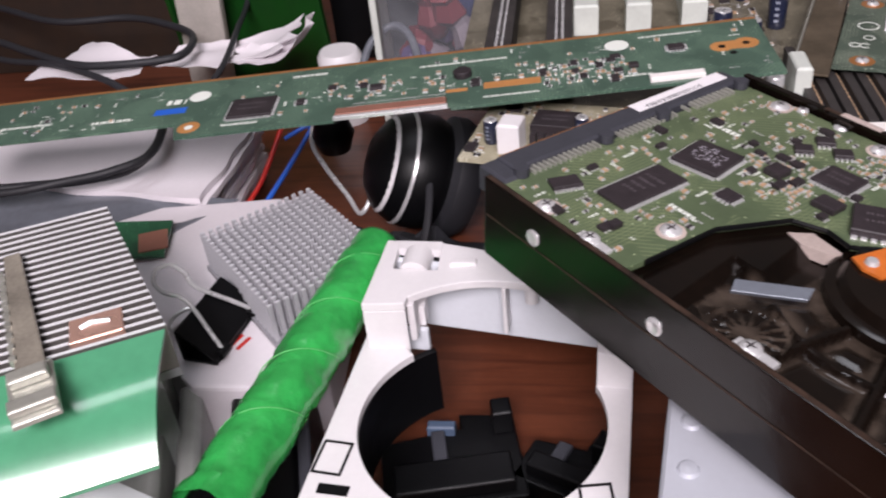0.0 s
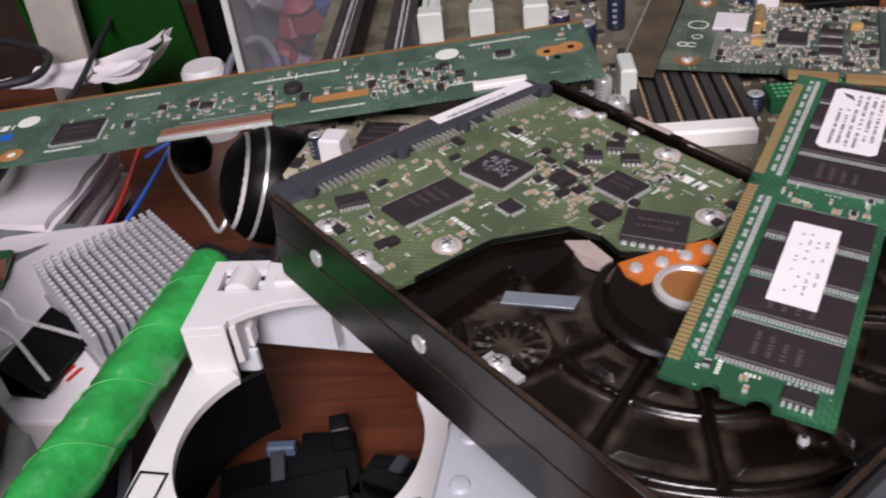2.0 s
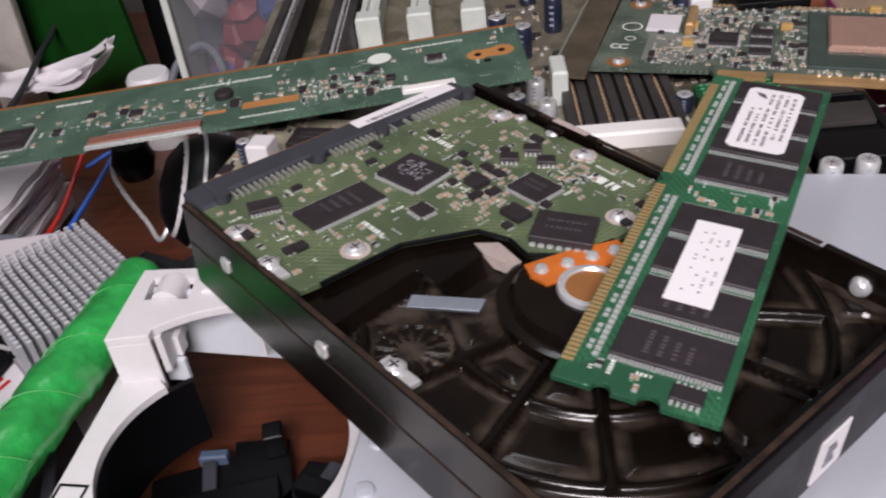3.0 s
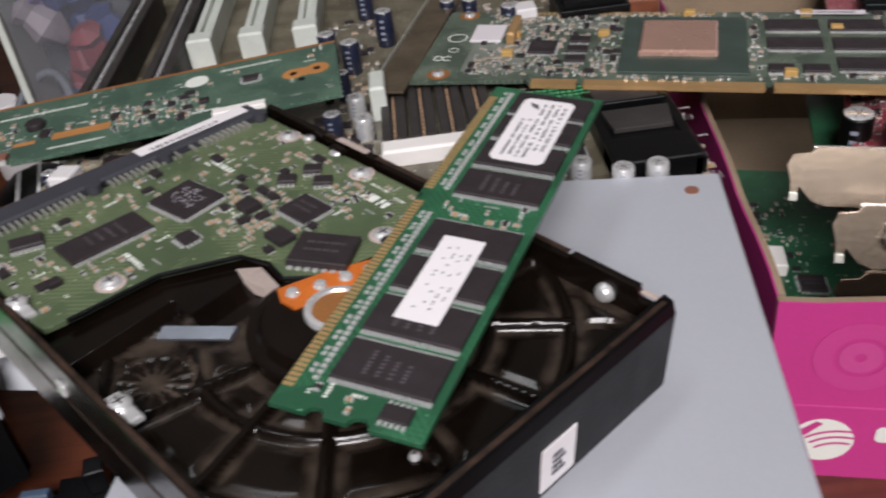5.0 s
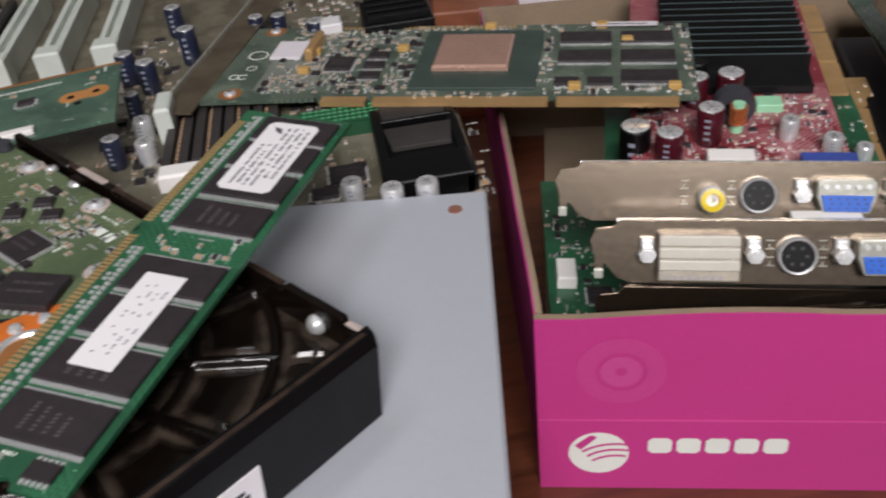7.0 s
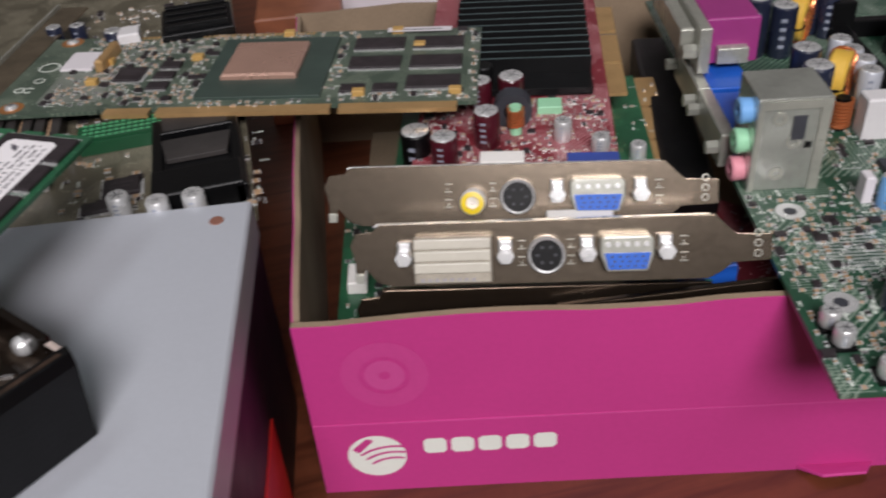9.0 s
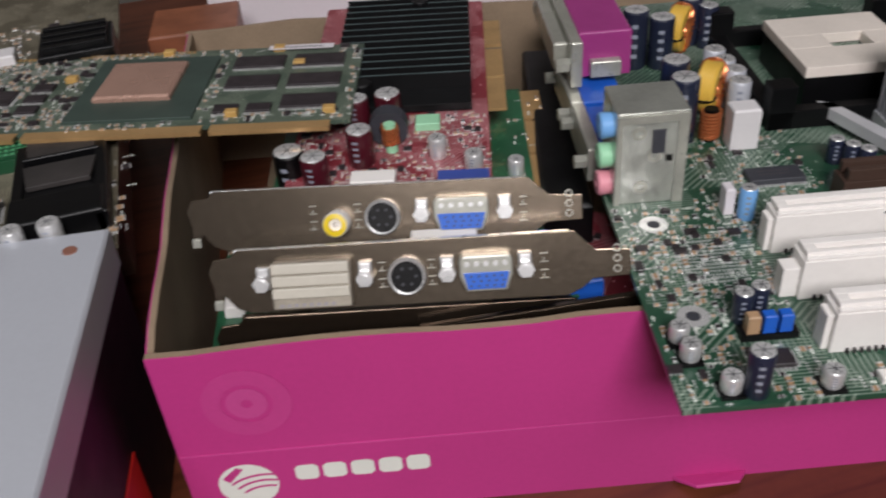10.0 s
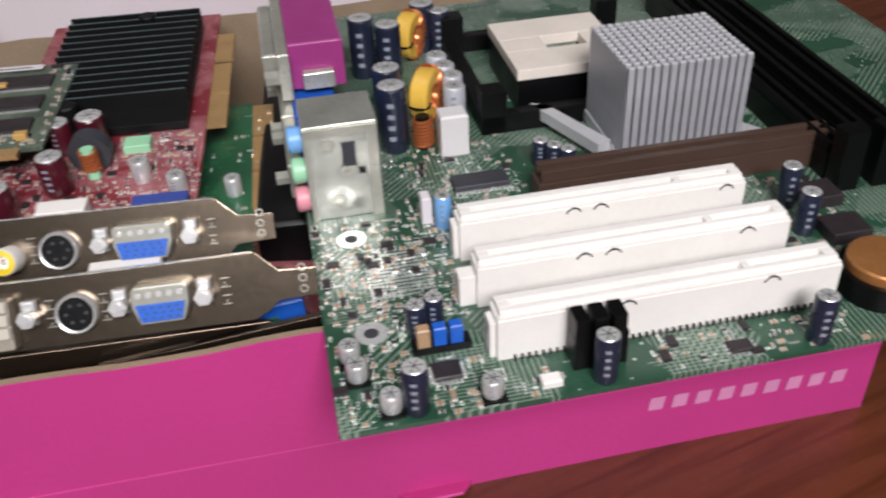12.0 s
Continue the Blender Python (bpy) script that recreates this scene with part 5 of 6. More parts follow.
def strip_board():
    o = Vector((0.106, 0.2925, 0.1055))
    m = frame_from(o, o + Vector((0.222, 0.0165, 0.0105)), o + Vector((-0.010, 0.05, 0.0005)))
    t = thing("panel_driver_board", m, "long narrow green display driver board", "circuit board")
    poly = [(0, 0), (0, 48), (-340, 48), (-340, 11), (-224, 11), (-221, 0), (-160, 0), (-160, 2), (-117, 2), (-117, 0)]
    b = Kit().prism(poly, -1.2, 0).part("board", GREEN, t, "green printed board", bevel=0.1)
    z = 0
    Kit().box(-340, 46.2, -1.25, 0, 48.06, 0.05).part("copper_edge", COPPER, b, "bare copper edge strip")
    for x, y, r in ((-54, 36, 4.6), (-219, 33, 4.4)):
        Kit().cyl(x, y, z, z + 0.05, r, 24).part("white_dot", SILK, b)
    k = Kit().cyl(-17, 25, z, z + 0.05, 4.2, 20).cyl(-8, 26, z, z + 0.05, 4.6, 20).box(-17, 22, z, -8, 29, z + 0.048)
    k.part("copper_pad", COPPAD, b, "bare orange copper pad")
    for x, y in ((-17, 25), (-8, 26), (-14, 19)):
        Kit().cyl(x, y, z + 0.05, z + 0.09, 1.4, 14).part("drill_hole", BLACK, b)
    Kit().cyl(-217, 7, z, z + 0.05, 4.4, 20).part("copper_pad", COPPAD, b, "bare orange copper pad")
    Kit().cyl(-217, 7, z + 0.05, z + 0.09, 1.7, 14).part("drill_hole", SILK, b)
    Kit().box(-235, 20, z, -222, 24.5, z + 0.1).part("blue_mark", BLUE, b, "blue marker stripe")
    chip(b, -194, 16.5, 17.5, 14.5, z, 0, 1.4, pitch=0.7)
    chip(b, -146, 22, 5, 4, z, 0, 1.4)
    chip(b, -33, 28, 6, 4.5, z, 0, 1.2)
    chip(b, -175, 17, 3, 4, z, 0, 1.2, leads="y")
    chip(b, -50, 17, 3.5, 3.5, z, 0, 1.2, leads="")
    Kit().cyl(-113, 25, z, z + 2.4, 3.6, 22, c=0.4).part("inductor", CHIP, b, "round black inductor", smooth=True)
    k = Kit().box(-105, 12, z, -84, 17, z + 0.06).box(-119, 12, z, -111, 14.5, z + 0.06)
    k.part("copper_pad", COPPAD, b)
    k = Kit().box(-160, -0.5, z, -118, 1.2, z + 1.4, 0, c=0.2).box(-159.5, 1.3, z, -118.5, 6.2, z + 1.7, 1, c=0.3)
    k.part("ribbon_socket", [SILVER, STEEL_C], b, "metal ribbon cable socket")
    k = Kit().box(-46, 2, z, -27, 6, z + 1.8, c=0.3)
    k.part("cable_socket", IVORY, b, "cream cable socket", bevel=0.2)
    k = Kit()
    for i in range(32):
        k.box(-156 + i * 1.15, 8, z, -155.4 + i * 1.15, 9.6, z + 0.06)
        k.box(-154 + i * 1.1, 11, z, -153.5 + i * 1.1, 12, z + 0.06)
    k.part("solder_pads", SILVER, b, kind="stuff")
    av = [(-205, 7, -183, 26), (-240, 18, -220, 26), (-106, 11, -83, 18), (-118, 21, -108, 30), (-48, 0, -25, 8), (-37, 24, -29, 32), (-160, 0, -117, 13)]
    scatter(b, [(-84, 8, -50, 27)], 75, z, 61, av, 0.14, 0.12, kmax=1.2)
    scatter(b, [(-165, 15, -84, 30)], 60, z, 62, av, 0.06, 0.25, kmax=1.4)
    scatter(b, [(-186, 8, -166, 28), (-210, 6, -186, 40), (-300, 14, -236, 40)], 60, z, 63, av, 0.05, 0.6, kmax=1.3)
    scatter(b, [(-160, 30, -5, 44), (-48, 6, -2, 20)], 34, z, 64, av, 0.02, 0.85, kmax=1.2)
    marks(b, [(-45, 40, 22, 1.4), (-130, 36, 34, 1.4), (-182, 40, 14, 1.8), (-300, 22, 22, 1.6), (-260, 18, 16, 2), (-232, 28, 8, 4), (-204, 5, 14, 1.4), (-105, 5, 20, 1.2), (-60, 9, 16, 1.2)], z)
    return t


strip_board()


# ---- things on the near left ----
def fan_shroud():
    t = thing("white_fan_shroud", pose(0, 0, 0), "white plastic fan shroud with a large round opening", "fan shroud")
    cx, cy, R = 5.2, 181, 37
    z0, z1 = 46.5, 49.5
    # flat plate round the opening, open behind
    outer = [(-34.6, 236), (-36.8, 213), (-47.5, 110), (43, 110), (50, 195), (52, 220)]
    n = 84
    top, low = [], []
    for i in range(n + 1):
        a = radians(131 + (384 - 131) * i / n)
        top.append((cx + R * math.cos(a), cy + R * math.sin(a)))

    def reach(p):
        """The point of the outer rim straight out from the opening's centre."""
        d = Vector((p[0] - cx, p[1] - cy)).normalized()
        best = 200.0
        for q, r in zip(outer, outer[1:]):
            e0, e = Vector(q) - Vector((cx, cy)), Vector(r) - Vector(q)
            den = d.x * e.y - d.y * e.x
            if abs(den) > 1e-9:
                s, u = (e0.x * e.y - e0.y * e.x) / den, (e0.x * d.y - e0.y * d.x) / den
                if s > 0 and -0.02 <= u <= 1.02:
                    best = min(best, s)
        return (cx + d.x * best, cy + d.y * best)
    low = [reach(p) for p in top]
    k = Kit()
    vs, fs = [], []
    for a, b in zip(top, low):
        vs += [(*a, z0), (*a, z1), (*b, z1), (*b, z0)]
    for i in range(n):
        for s in range(4):
            fs.append((i * 4 + s, i * 4 + 4 + s, i * 4 + 4 + (s + 1) % 4, i * 4 + (s + 1) % 4))
    fs += [(0, 1, 2, 3), (n * 4 + 3, n * 4 + 2, n * 4 + 1, n * 4)]
    k.put(vs, fs).part("ring_plate", WHITE, t, bevel=0.3)
    # raised bridge behind, its front edge curved round the opening
    arc = [(cx + 43 * math.cos(radians(a)), cy + 43 * math.sin(radians(a))) for a in range(126, 36, -5)]
    plate = [(-34.5, 212), (-20.6, 212.6)] + arc + [(48, 206), (48, 224), (0, 242), (-12, 245.4), (-12, 230), (-27, 231), (-27, 247), (-31.5, 247.5)]
    Kit().prism(plate, 65, 68).part("top_plate", WHITE, t, bevel=0.4)
    Kit().prism([(-27, 242.5), (-12, 241), (-12, 246), (-27, 247)], 65, 68).part("top_rim", WHITE, t)
    Kit().prism([(-34.5, 212), (-20.6, 212.6), (-21.2, 215), (-33.6, 214.6)], 44, 64.9).part("corner_block", WHITE, t, bevel=0.4)
    Kit().prism([(-34.4, 214.8), (-32, 214.8), (-28.6, 246.6), (-31.2, 247)], 40, 64.9).part("side_wall", WHITE, t, bevel=0.4)
    Kit().prism([(-20.4, 215), (-18.4, 215.6), (-18.4, 240), (-20.4, 240)], 50, 64.9).part("inner_wall", WHITE, t, bevel=0.2)
    # back wall, straight along its lower edge
    k = Kit().prism([(-31, 240), (48, 224), (48.4, 226), (-30.6, 242.4)], 38, 64.9)
    k.part("back_wall", PALE_W, t, "bluish-white inner back wall", bevel=0.2)
    Kit().prism([(9.4, 223.5), (10.8, 223.3), (11.4, 231.4), (10, 231.7)], 46, 64.9).part("rib", WHITE, t, bevel=0.3)
    Kit().lathe([(0.001, 58), (2.2, 58), (2.2, 64.9)], 19, 226, 16).part("screw_boss", WHITE, t, smooth=True)
    k = Kit().prism([(-23.5, 221), (-15.8, 220.2), (-15.6, 222.2), (-23.3, 223)], 41, 50)
    k.part("tab", PALE_W, t, bevel=0.3)
    Kit().prism([(-23.5, 223.2), (-16.5, 222.5), (-16.3, 228), (-23.3, 229)], 50, 58).part("tab_root", WHITE, t, bevel=0.3)
    k = Kit().put([(39.2, 195.5, 46), (50, 194.5, 46), (50, 194.5, 61), (39.4, 196, 63), (40.5, 222, 46), (50, 222, 46), (50, 222, 64.5), (40.5, 222, 64.5)], [(0, 1, 2, 3), (7, 6, 5, 4), (0, 4, 5, 1), (1, 5, 6, 2), (2, 6, 7, 3), (3, 7, 4, 0)])
    k.part("corner_post", WHITE, t, bevel=0.5)
    Kit().box(-27, 231, 58, -12, 242, 59).part("latch_floor", WHITE, t, "recessed latch floor")
    k = Kit().at(-20, 236.5, 65.5, 86, 0, 90).cyl(0, 0, -5.5, 5.5, 5, 26, c=0.8)
    k.part("latch_roller", WHITE, t, smooth=True)
    k = Kit().box(-8, 231.5, 68, 1, 235, 69.4, c=0.5)
    k.part("latch_stop", WHITE, t, bevel=0.3)
    # oblong slots with dark shadow gaps
    for x, y, rz in ((-36.6, 165, -8), (38.6, 152, 8)):
        k = Kit().at(x, y, z1 + 0.02, rz)
        k.box(-4.6, -6.2, 0, 4.6, -5.4, 0.25).box(-4.6, 5.4, 0, 4.6, 6.2, 0.25).box(-4.6, -5.4, 0, -3.8, 5.4, 0.25).box(3.8, -5.4, 0, 4.6, 5.4, 0.25)
        k.part("slot_gap", BLACK, t, "dark gap round a panel")
    Kit().at(-34, 153.5, z1 + 0.02, -6).box(-4.6, -1.7, 0, 4.6, 1.7, 0.25).part("slot_opening", BLACK, t)
    k = Kit().ring(cx, cy, 20, 46.4, R + 0.2, R + 2.4, 40, 0, arc=(118, 330))
    k.part("duct_wall", BLACK, t, "black curved duct wall", smooth=True)
    for x, y, h in ((-30, 238, 40), (46, 205, 46), (-44, 120, 46), (40, 120, 46)):
        Kit().cyl(x, y, 0, h, 2.5, 10).part("support_leg", BLACK, t)


PALE_W = mat("white_plastic_inner", srgb("d8dce2"), 0.45, 0, 0.03, 40, 600, 0.05)
GREYRUB_L = mat("shade_grey_plastic", srgb("8f8a8a"), 0.6, 0, 0.05)
fan_shroud()


def black_clips():
    for n, (x, y, rz, w, d) in enumerate(((-9, 199, 12, 48, 36), (30, 199, -25, 30, 24))):
        t = thing("black_plastic_clip", pose(x / 1000, y / 1000, 0, 0, 0, rz), "black plastic heat sink clip lying on the table", "plastic clip", "black clips")
        Kit().prism([(-w / 2, -d / 2), (w / 2, -d / 2), (w / 2, d / 2), (w * 0.1, d / 2 + 4), (w * 0.1, d / 2 - 3), (-w / 2, d / 2 - 6)], 0, 9).part("frame", BLACK, t, bevel=0.8)
        Kit().box(-w / 2 + 4, -d / 2 + 3, 9, w / 2 - 4, -2, 14, c=0.6).part("latch", BLACK, t, bevel=0.5)
        Kit().box(w / 2 - 8, d / 2 - 8, 9, w / 2 - 1, d / 2, 19, c=0.6).part("hook", BLACK, t, bevel=0.5)
        Kit().box(-6, -d / 2 + 6, 9, -1, d / 2 - 5, 12, c=0.5).part("rib", GREYRUB, t, bevel=0.4)
    t = thing("blue_clip", pose(-0.014, 0.213, 0.0), "small slate-blue plastic tab on the table", "plastic clip")
    Kit().box(-5, -2, 0, 5, 2, 13, c=0.6).part("tab", GREYBL, t, bevel=0.5)


GREYBL = mat("slate_plastic", srgb("4a5a70"), 0.5, 0, 0.08)
black_clips()


def green_tube():
    t = thing("green_taped_tube", pose(0, 0, 0), "bright green tape-wrapped tube lying over the parts", "tube")
    a, b = Vector((-38, 263, 55.5)), Vector((-63, 137, 58))
    n, seg = 60, 26
    d = (b - a).normalized()
    side = d.orthogonal().normalized()
    up = d.cross(side)
    vs, fs = [], []
    for i in range(n + 1):
        s = i / n
        p = a.lerp(b, s)
        for k in range(seg):
            w = 2 * math.pi * k / seg
            turn = (s * 6.0 - k / seg) % 1.0
            r = 9.6 + 0.7 * noise.noise(Vector((i * 0.28, math.cos(w) * 1.5, math.sin(w) * 1.5))) + (0.45 if turn < 0.5 else 0) + 0.55 * noise.noise(Vector((i * 1.1, k * 0.7, 3)))
            if i < 3:
                r *= (0.55, 0.85, 0.97)[i]
            if i > n - 4 and k % 5 < 2:
                r *= 1.08
            vs.append(p + (side * math.cos(w) + up * math.sin(w)) * r)
    for i in range(n):
        fs += [(i * seg + k, i * seg + (k + 1) % seg, (i + 1) * seg + (k + 1) % seg, (i + 1) * seg + k) for k in range(seg)]
    fs.append(tuple(range(seg - 1, -1, -1)))
    k = Kit()
    k.put(vs, fs)
    k.part("tape_wrap", TAPE, t, smooth=True)
    k = Kit()
    for i in range(4):
        s0 = 0.10 + i * 0.2
        pts = []
        for j in range(14):
            w = math.pi * (0.05 + 0.9 * j / 13)
            p = a.lerp(b, s0 + 0.13 * j / 13)
            pts.append(p + (side * math.cos(w + WR) + up * math.sin(w + WR)) * 10.1)
        k.tube(pts, 0.2, 5)
    k.part("tape_edges", TAPE_L, t, "raised paler tape edges")
    Kit().tube([b + d * 0.5 - d * 8, b + d * 0.8], 7.5, 18).part("core", BLACK, t, "dark hollow end")


WR = 2.3
TAPE_L = mat("tape_edge", srgb("58b868"), 0.4, 0, 0.1)
green_tube()


GREENLID = mat("glossy_green_lid", srgb("4f9c74"), 0.2, 0, 0.08, 15, 300, 0.03, coat=0.6, rvar=0.08)


def left_pile():
    # padded white envelope with red print
    t = thing("white_envelope", pose(0, 0, 0), "thick white padded envelope with red print", "envelope")
    k = Kit().prism([(-172, 302), (-150, 316), (-96, 322), (-60, 296), (-56, 225), (-70, 203), (-96, 203), (-112, 218)], 0, 39)
    k.part("body", PAPER, t, bevel=1.5)
    k = Kit().at(-82, 228, 39.1, 155)
    k.box(0, 0, 0, 1.5, 7, 0.2).box(3.5, 0, 0, 5, 7, 0.2)
    k.prism([(5, 3), (9, 0), (10.5, 0), (6, 4)], 0, 0.2).prism([(5, 4), (9, 7), (10.5, 7), (6, 3)], 0, 0.2)
    k.part("red_print", REDM, t, "red printed strokes")
    # pin heat sink
    m = frame_from((-0.112, 0.268, 0.0393), (-0.071, 0.222, 0.0393), (-0.086, 0.309, 0.0393))
    t = thing("pin_heat_sink", m, "silver aluminium pin-fin heat sink on the envelope", "heat sink")
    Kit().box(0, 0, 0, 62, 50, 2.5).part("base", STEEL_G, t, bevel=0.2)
    # tips paler than the pins below, their lit tops put into the colour
    pieces("pin", Kit().box(-0.38, -0.85, 0, 0.38, 0.85, 15.6, 0).box(-0.38, -0.85, 15.6, 0.38, 0.85, 16.2, 1, c=0.15), [BLADE_L, ALU], t, [(62 * (i + 0.5) / 20, 50 * (j + 0.5) / 15, 2.4) for i in range(20) for j in range(15)])
    # bladed heat sink on a glossy case
    t = thing("glossy_case", pose(0, 0, 0), "glossy clear-grey plastic case with bright reflections", "plastic case")
    Kit().prism([(-190, 210), (-134, 234), (-94, 186), (-104, 150), (-150, 142), (-200, 152)], 0, 70).part("shell", MINTBOX, t, bevel=2.5)
    k = Kit().prism([(-136, 164), (-92, 172), (-88, 157), (-125, 147)], 70, 70.3)
    k.part("sticker", PAPER, t, "white printed sticker")
    m = frame_from((-0.126, 0.1535, 0.0706), (-0.0805, 0.1765, 0.0706), (-0.168, 0.2175, 0.0706))
    t = thing("bladed_heat_sink", m, "silver heat sink with long thin parallel blades", "heat sink")
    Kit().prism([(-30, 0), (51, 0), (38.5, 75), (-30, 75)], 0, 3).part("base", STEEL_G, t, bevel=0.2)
    # blades coloured dark, top edges near-white: shaded faces and lit tips in colour
    for i in range(21):
        y = 0.3 + i * 3.7
        xe = 51 - 0.61 * i
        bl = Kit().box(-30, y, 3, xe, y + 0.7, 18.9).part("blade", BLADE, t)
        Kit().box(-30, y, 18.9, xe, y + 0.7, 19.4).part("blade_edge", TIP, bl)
    # sloping green lid leaning against the front blade
    tg = thing("green_plastic_lid", m, "glossy green plastic lid leaning on the heat sink", "plastic lid")
    n = 16
    vs, fs = [], []
    for i in range(n + 1):
        u = i / n
        y, z, x = -0.6 - 34 * u, 18.4 - 5.2 * u - 24 * max(0, u - 0.35) ** 1.8, 50.5 - 9.5 * u
        vs += [(-34, y, z), (x, y, z), (x, y, z - 1.4), (-34, y, z - 1.4)]
    for i in range(n):
        for q in range(4):
            fs.append((i * 4 + q, i * 4 + 4 + q, i * 4 + 4 + (q + 1) % 4, i * 4 + (q + 1) % 4))
    fs += [(0, 1, 2, 3), (n * 4 + 3, n * 4 + 2, n * 4 + 1, n * 4)]
    Kit().put(vs, fs).part("sheet", GREENLID, tg, smooth=True)
    k = Kit().box(25, 3, 15, 40, 14, 20, c=0.4)
    q = k.part("copper_plate", COP_LID, t, "small copper-toned square plate", bevel=0.3)
    Kit().at(32.5, 8.5, 20).tube([(-4, 0, 0), (-1, 0.5, 0.7), (4, 0, 0)], 0.9, 6).part("spring_wire", SILVER, q)
    # clear bag and green boards around
    t = thing("clear_plastic_bag", pose(0, 0, 0), "crumpled clear plastic bag catching the light", "plastic bag")
    rng = random.Random(8)
    vs, fs = [], []
    for i in range(17):
        for j in range(13):
            x, y = -190 + i * 7.0, 84 + j * 5.4
            vs.append((x, y, 58 + 0.9 * j + 7 * noise.noise(Vector((i * 0.45, j * 0.5, 1))) + 3 * noise.noise(Vector((i * 1.1, j * 1.2, 4))) - max(0, i - 11) * 4.5))
    for i in range(16):
        for j in range(12):
            fs.append((i * 13 + j, (i + 1) * 13 + j, (i + 1) * 13 + j + 1, i * 13 + j + 1))
    k = Kit()
    k.put(vs, fs)
    k.part("film", TRANSP, t, smooth=True)
    t = thing("small_green_board", pose(-0.182, 0.270, 0.042, 6, 0, 20), "small green board with red wires behind the heat sink", "circuit board")
    b = Kit().prism([(0, 0), (48, -12), (52, 10), (10, 22)], 0, 1.4).part("board", GREEN_DK, t)
    Kit().box(38, -8, 1.4, 50, 4, 2.2).part("brown_pad", STEEL_C, b)
    k = Kit()
    for j in range(3):
        k.tube(smooth_path([(4 + 3 * j, 8, 1.5), (0 + 3 * j, 10, 8), (-8 + 3 * j, 12, 9)], 4), 1.1, 6)
    k.part("wire", REDM, t, "short red wires")
    # binder clip
    m = frame_from((-0.096, 0.247, 0.0395), (-0.104, 0.209, 0.0395), (-0.080, 0.237, 0.0395))
    t = thing("binder_clip", m, "black binder clip with steel wire handles on the envelope", "binder clip")
    Kit().prism([(0, 0), (32, 0), (32, 13), (0, 13)], 0, 1.2).part("lower_jaw", BLACK, t, bevel=0.3)
    k = Kit().put([(0, 0, 13), (32, 0, 13), (32, 13, 2.6), (0, 13, 2.6), (0, 0, 12), (32, 0, 12), (32, 13, 1.5), (0, 13, 1.5)], [(0, 1, 2, 3), (7, 6, 5, 4), (0, 4, 5, 1), (1, 5, 6, 2), (2, 6, 7, 3), (3, 7, 4, 0)])
    k.part("upper_jaw", BLACK, t, bevel=0.3)
    Kit().box(0, -1, 0, 32, 0.2, 13).part("spine", BLACK, t, bevel=0.4)
    for zz, sgn in ((3.8, 1), (1.6, 0.1)):
        k = Kit().tube(smooth_path([(5, 13, zz), (8, 7, zz + 5.5 * sgn), (11.5, 0, zz + 11.5 * sgn), (12.2, -4, zz + 14.5 * sgn), (9.8, -8, zz + 17.5 * sgn), (10.6, -12, zz + 20.5 * sgn), (16, -14, zz + 22 * sgn), (21.4, -12, zz + 20.5 * sgn), (22.2, -8, zz + 17.5 * sgn), (19.8, -4, zz + 14.5 * sgn), (20.5, 0, zz + 11.5 * sgn), (24, 7, zz + 5.5 * sgn), (27, 13, zz)], 5), 0.85, 8)
        k.part("wire_handle", SILVER, t, "bent steel wire handle", smooth=True)
    for x in (5, 27):
        Kit().at(x, 13, 2.5, 0, 0, 90).cyl(0, 0, -2.6, 2.6, 2.0, 10).part("hinge_curl", BLACK, t)
    # steel lever lying over the blades
    m = frame_from((-0.143, 0.207, 0.0905), (-0.091, 0.127, 0.0905), (-0.10, 0.2, 0.0905))
    t = thing("steel_retention_clip", m, "tarnished steel spring clip lying over the heat sink", "metal clip")
    k = Kit().prism([(0, -2.5), (60, -4), (74, -4.5), (74, 4.5), (60, 4), (0, 2.5)], 0, 2.0)
    k.part("bar", TIN_D, t, bevel=0.6)
    k = Kit()
    for i in range(9):
        k.box(10 + i * 5.5, -4.8, 0.2, 12 + i * 5.5, -3, 2.6)
    k.part("teeth", TIN, t)
    k = Kit().box(62, -6, 2, 84, 6, 4, c=0.6).box(66, -5, 4, 71, 5, 7, c=0.6).box(77, -6, 4, 82, 6, 6.5, c=0.5)
    k.part("hook_end", TIN, t, "bright hooked end", bevel=0.4)
    # dark plates between the tube and the shroud
    t = thing("black_drive_cage", pose(-0.060, 0.165, 0, 0, 0, 16), "black plastic frame pieces between tube and shroud", "plastic part")
    Kit().box(-12, -60, 0, 10, 72, 34, c=1.5).part("bar", BLACK, t, bevel=0.8)
    Kit().box(11, -60, 0, 15, 60, 40, c=0.6).part("rim", GREYRUB, t, bevel=0.4)
    t = thing("clear_plastic_strip", pose(-0.104, 0.165, 0, 0, 0, 18), "clear grey plastic tray edge under the tube", "plastic tray")
    Kit().box(-7, -55, 0, 12, 42, 44, c=2).part("wall", GREYCL, t, bevel=1.0)
    Kit().box(14, -55, 0, 22, 40, 36, c=2).part("rib", GREYCL, t, bevel=1.0)


BLADE_L = mat("bare_pin", srgb("c8c8cc"), 0.35, 0.4, 0.08)
# darker copy of the aluminium for the bases, shade between fins painted in
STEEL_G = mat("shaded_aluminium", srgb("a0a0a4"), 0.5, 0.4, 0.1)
GREYCL = mat("smoky_clear_plastic", srgb("b4b6b2"), 0.15, 0, 0.1, 20, 200, 0.1, alpha=0.75)
left_pile()


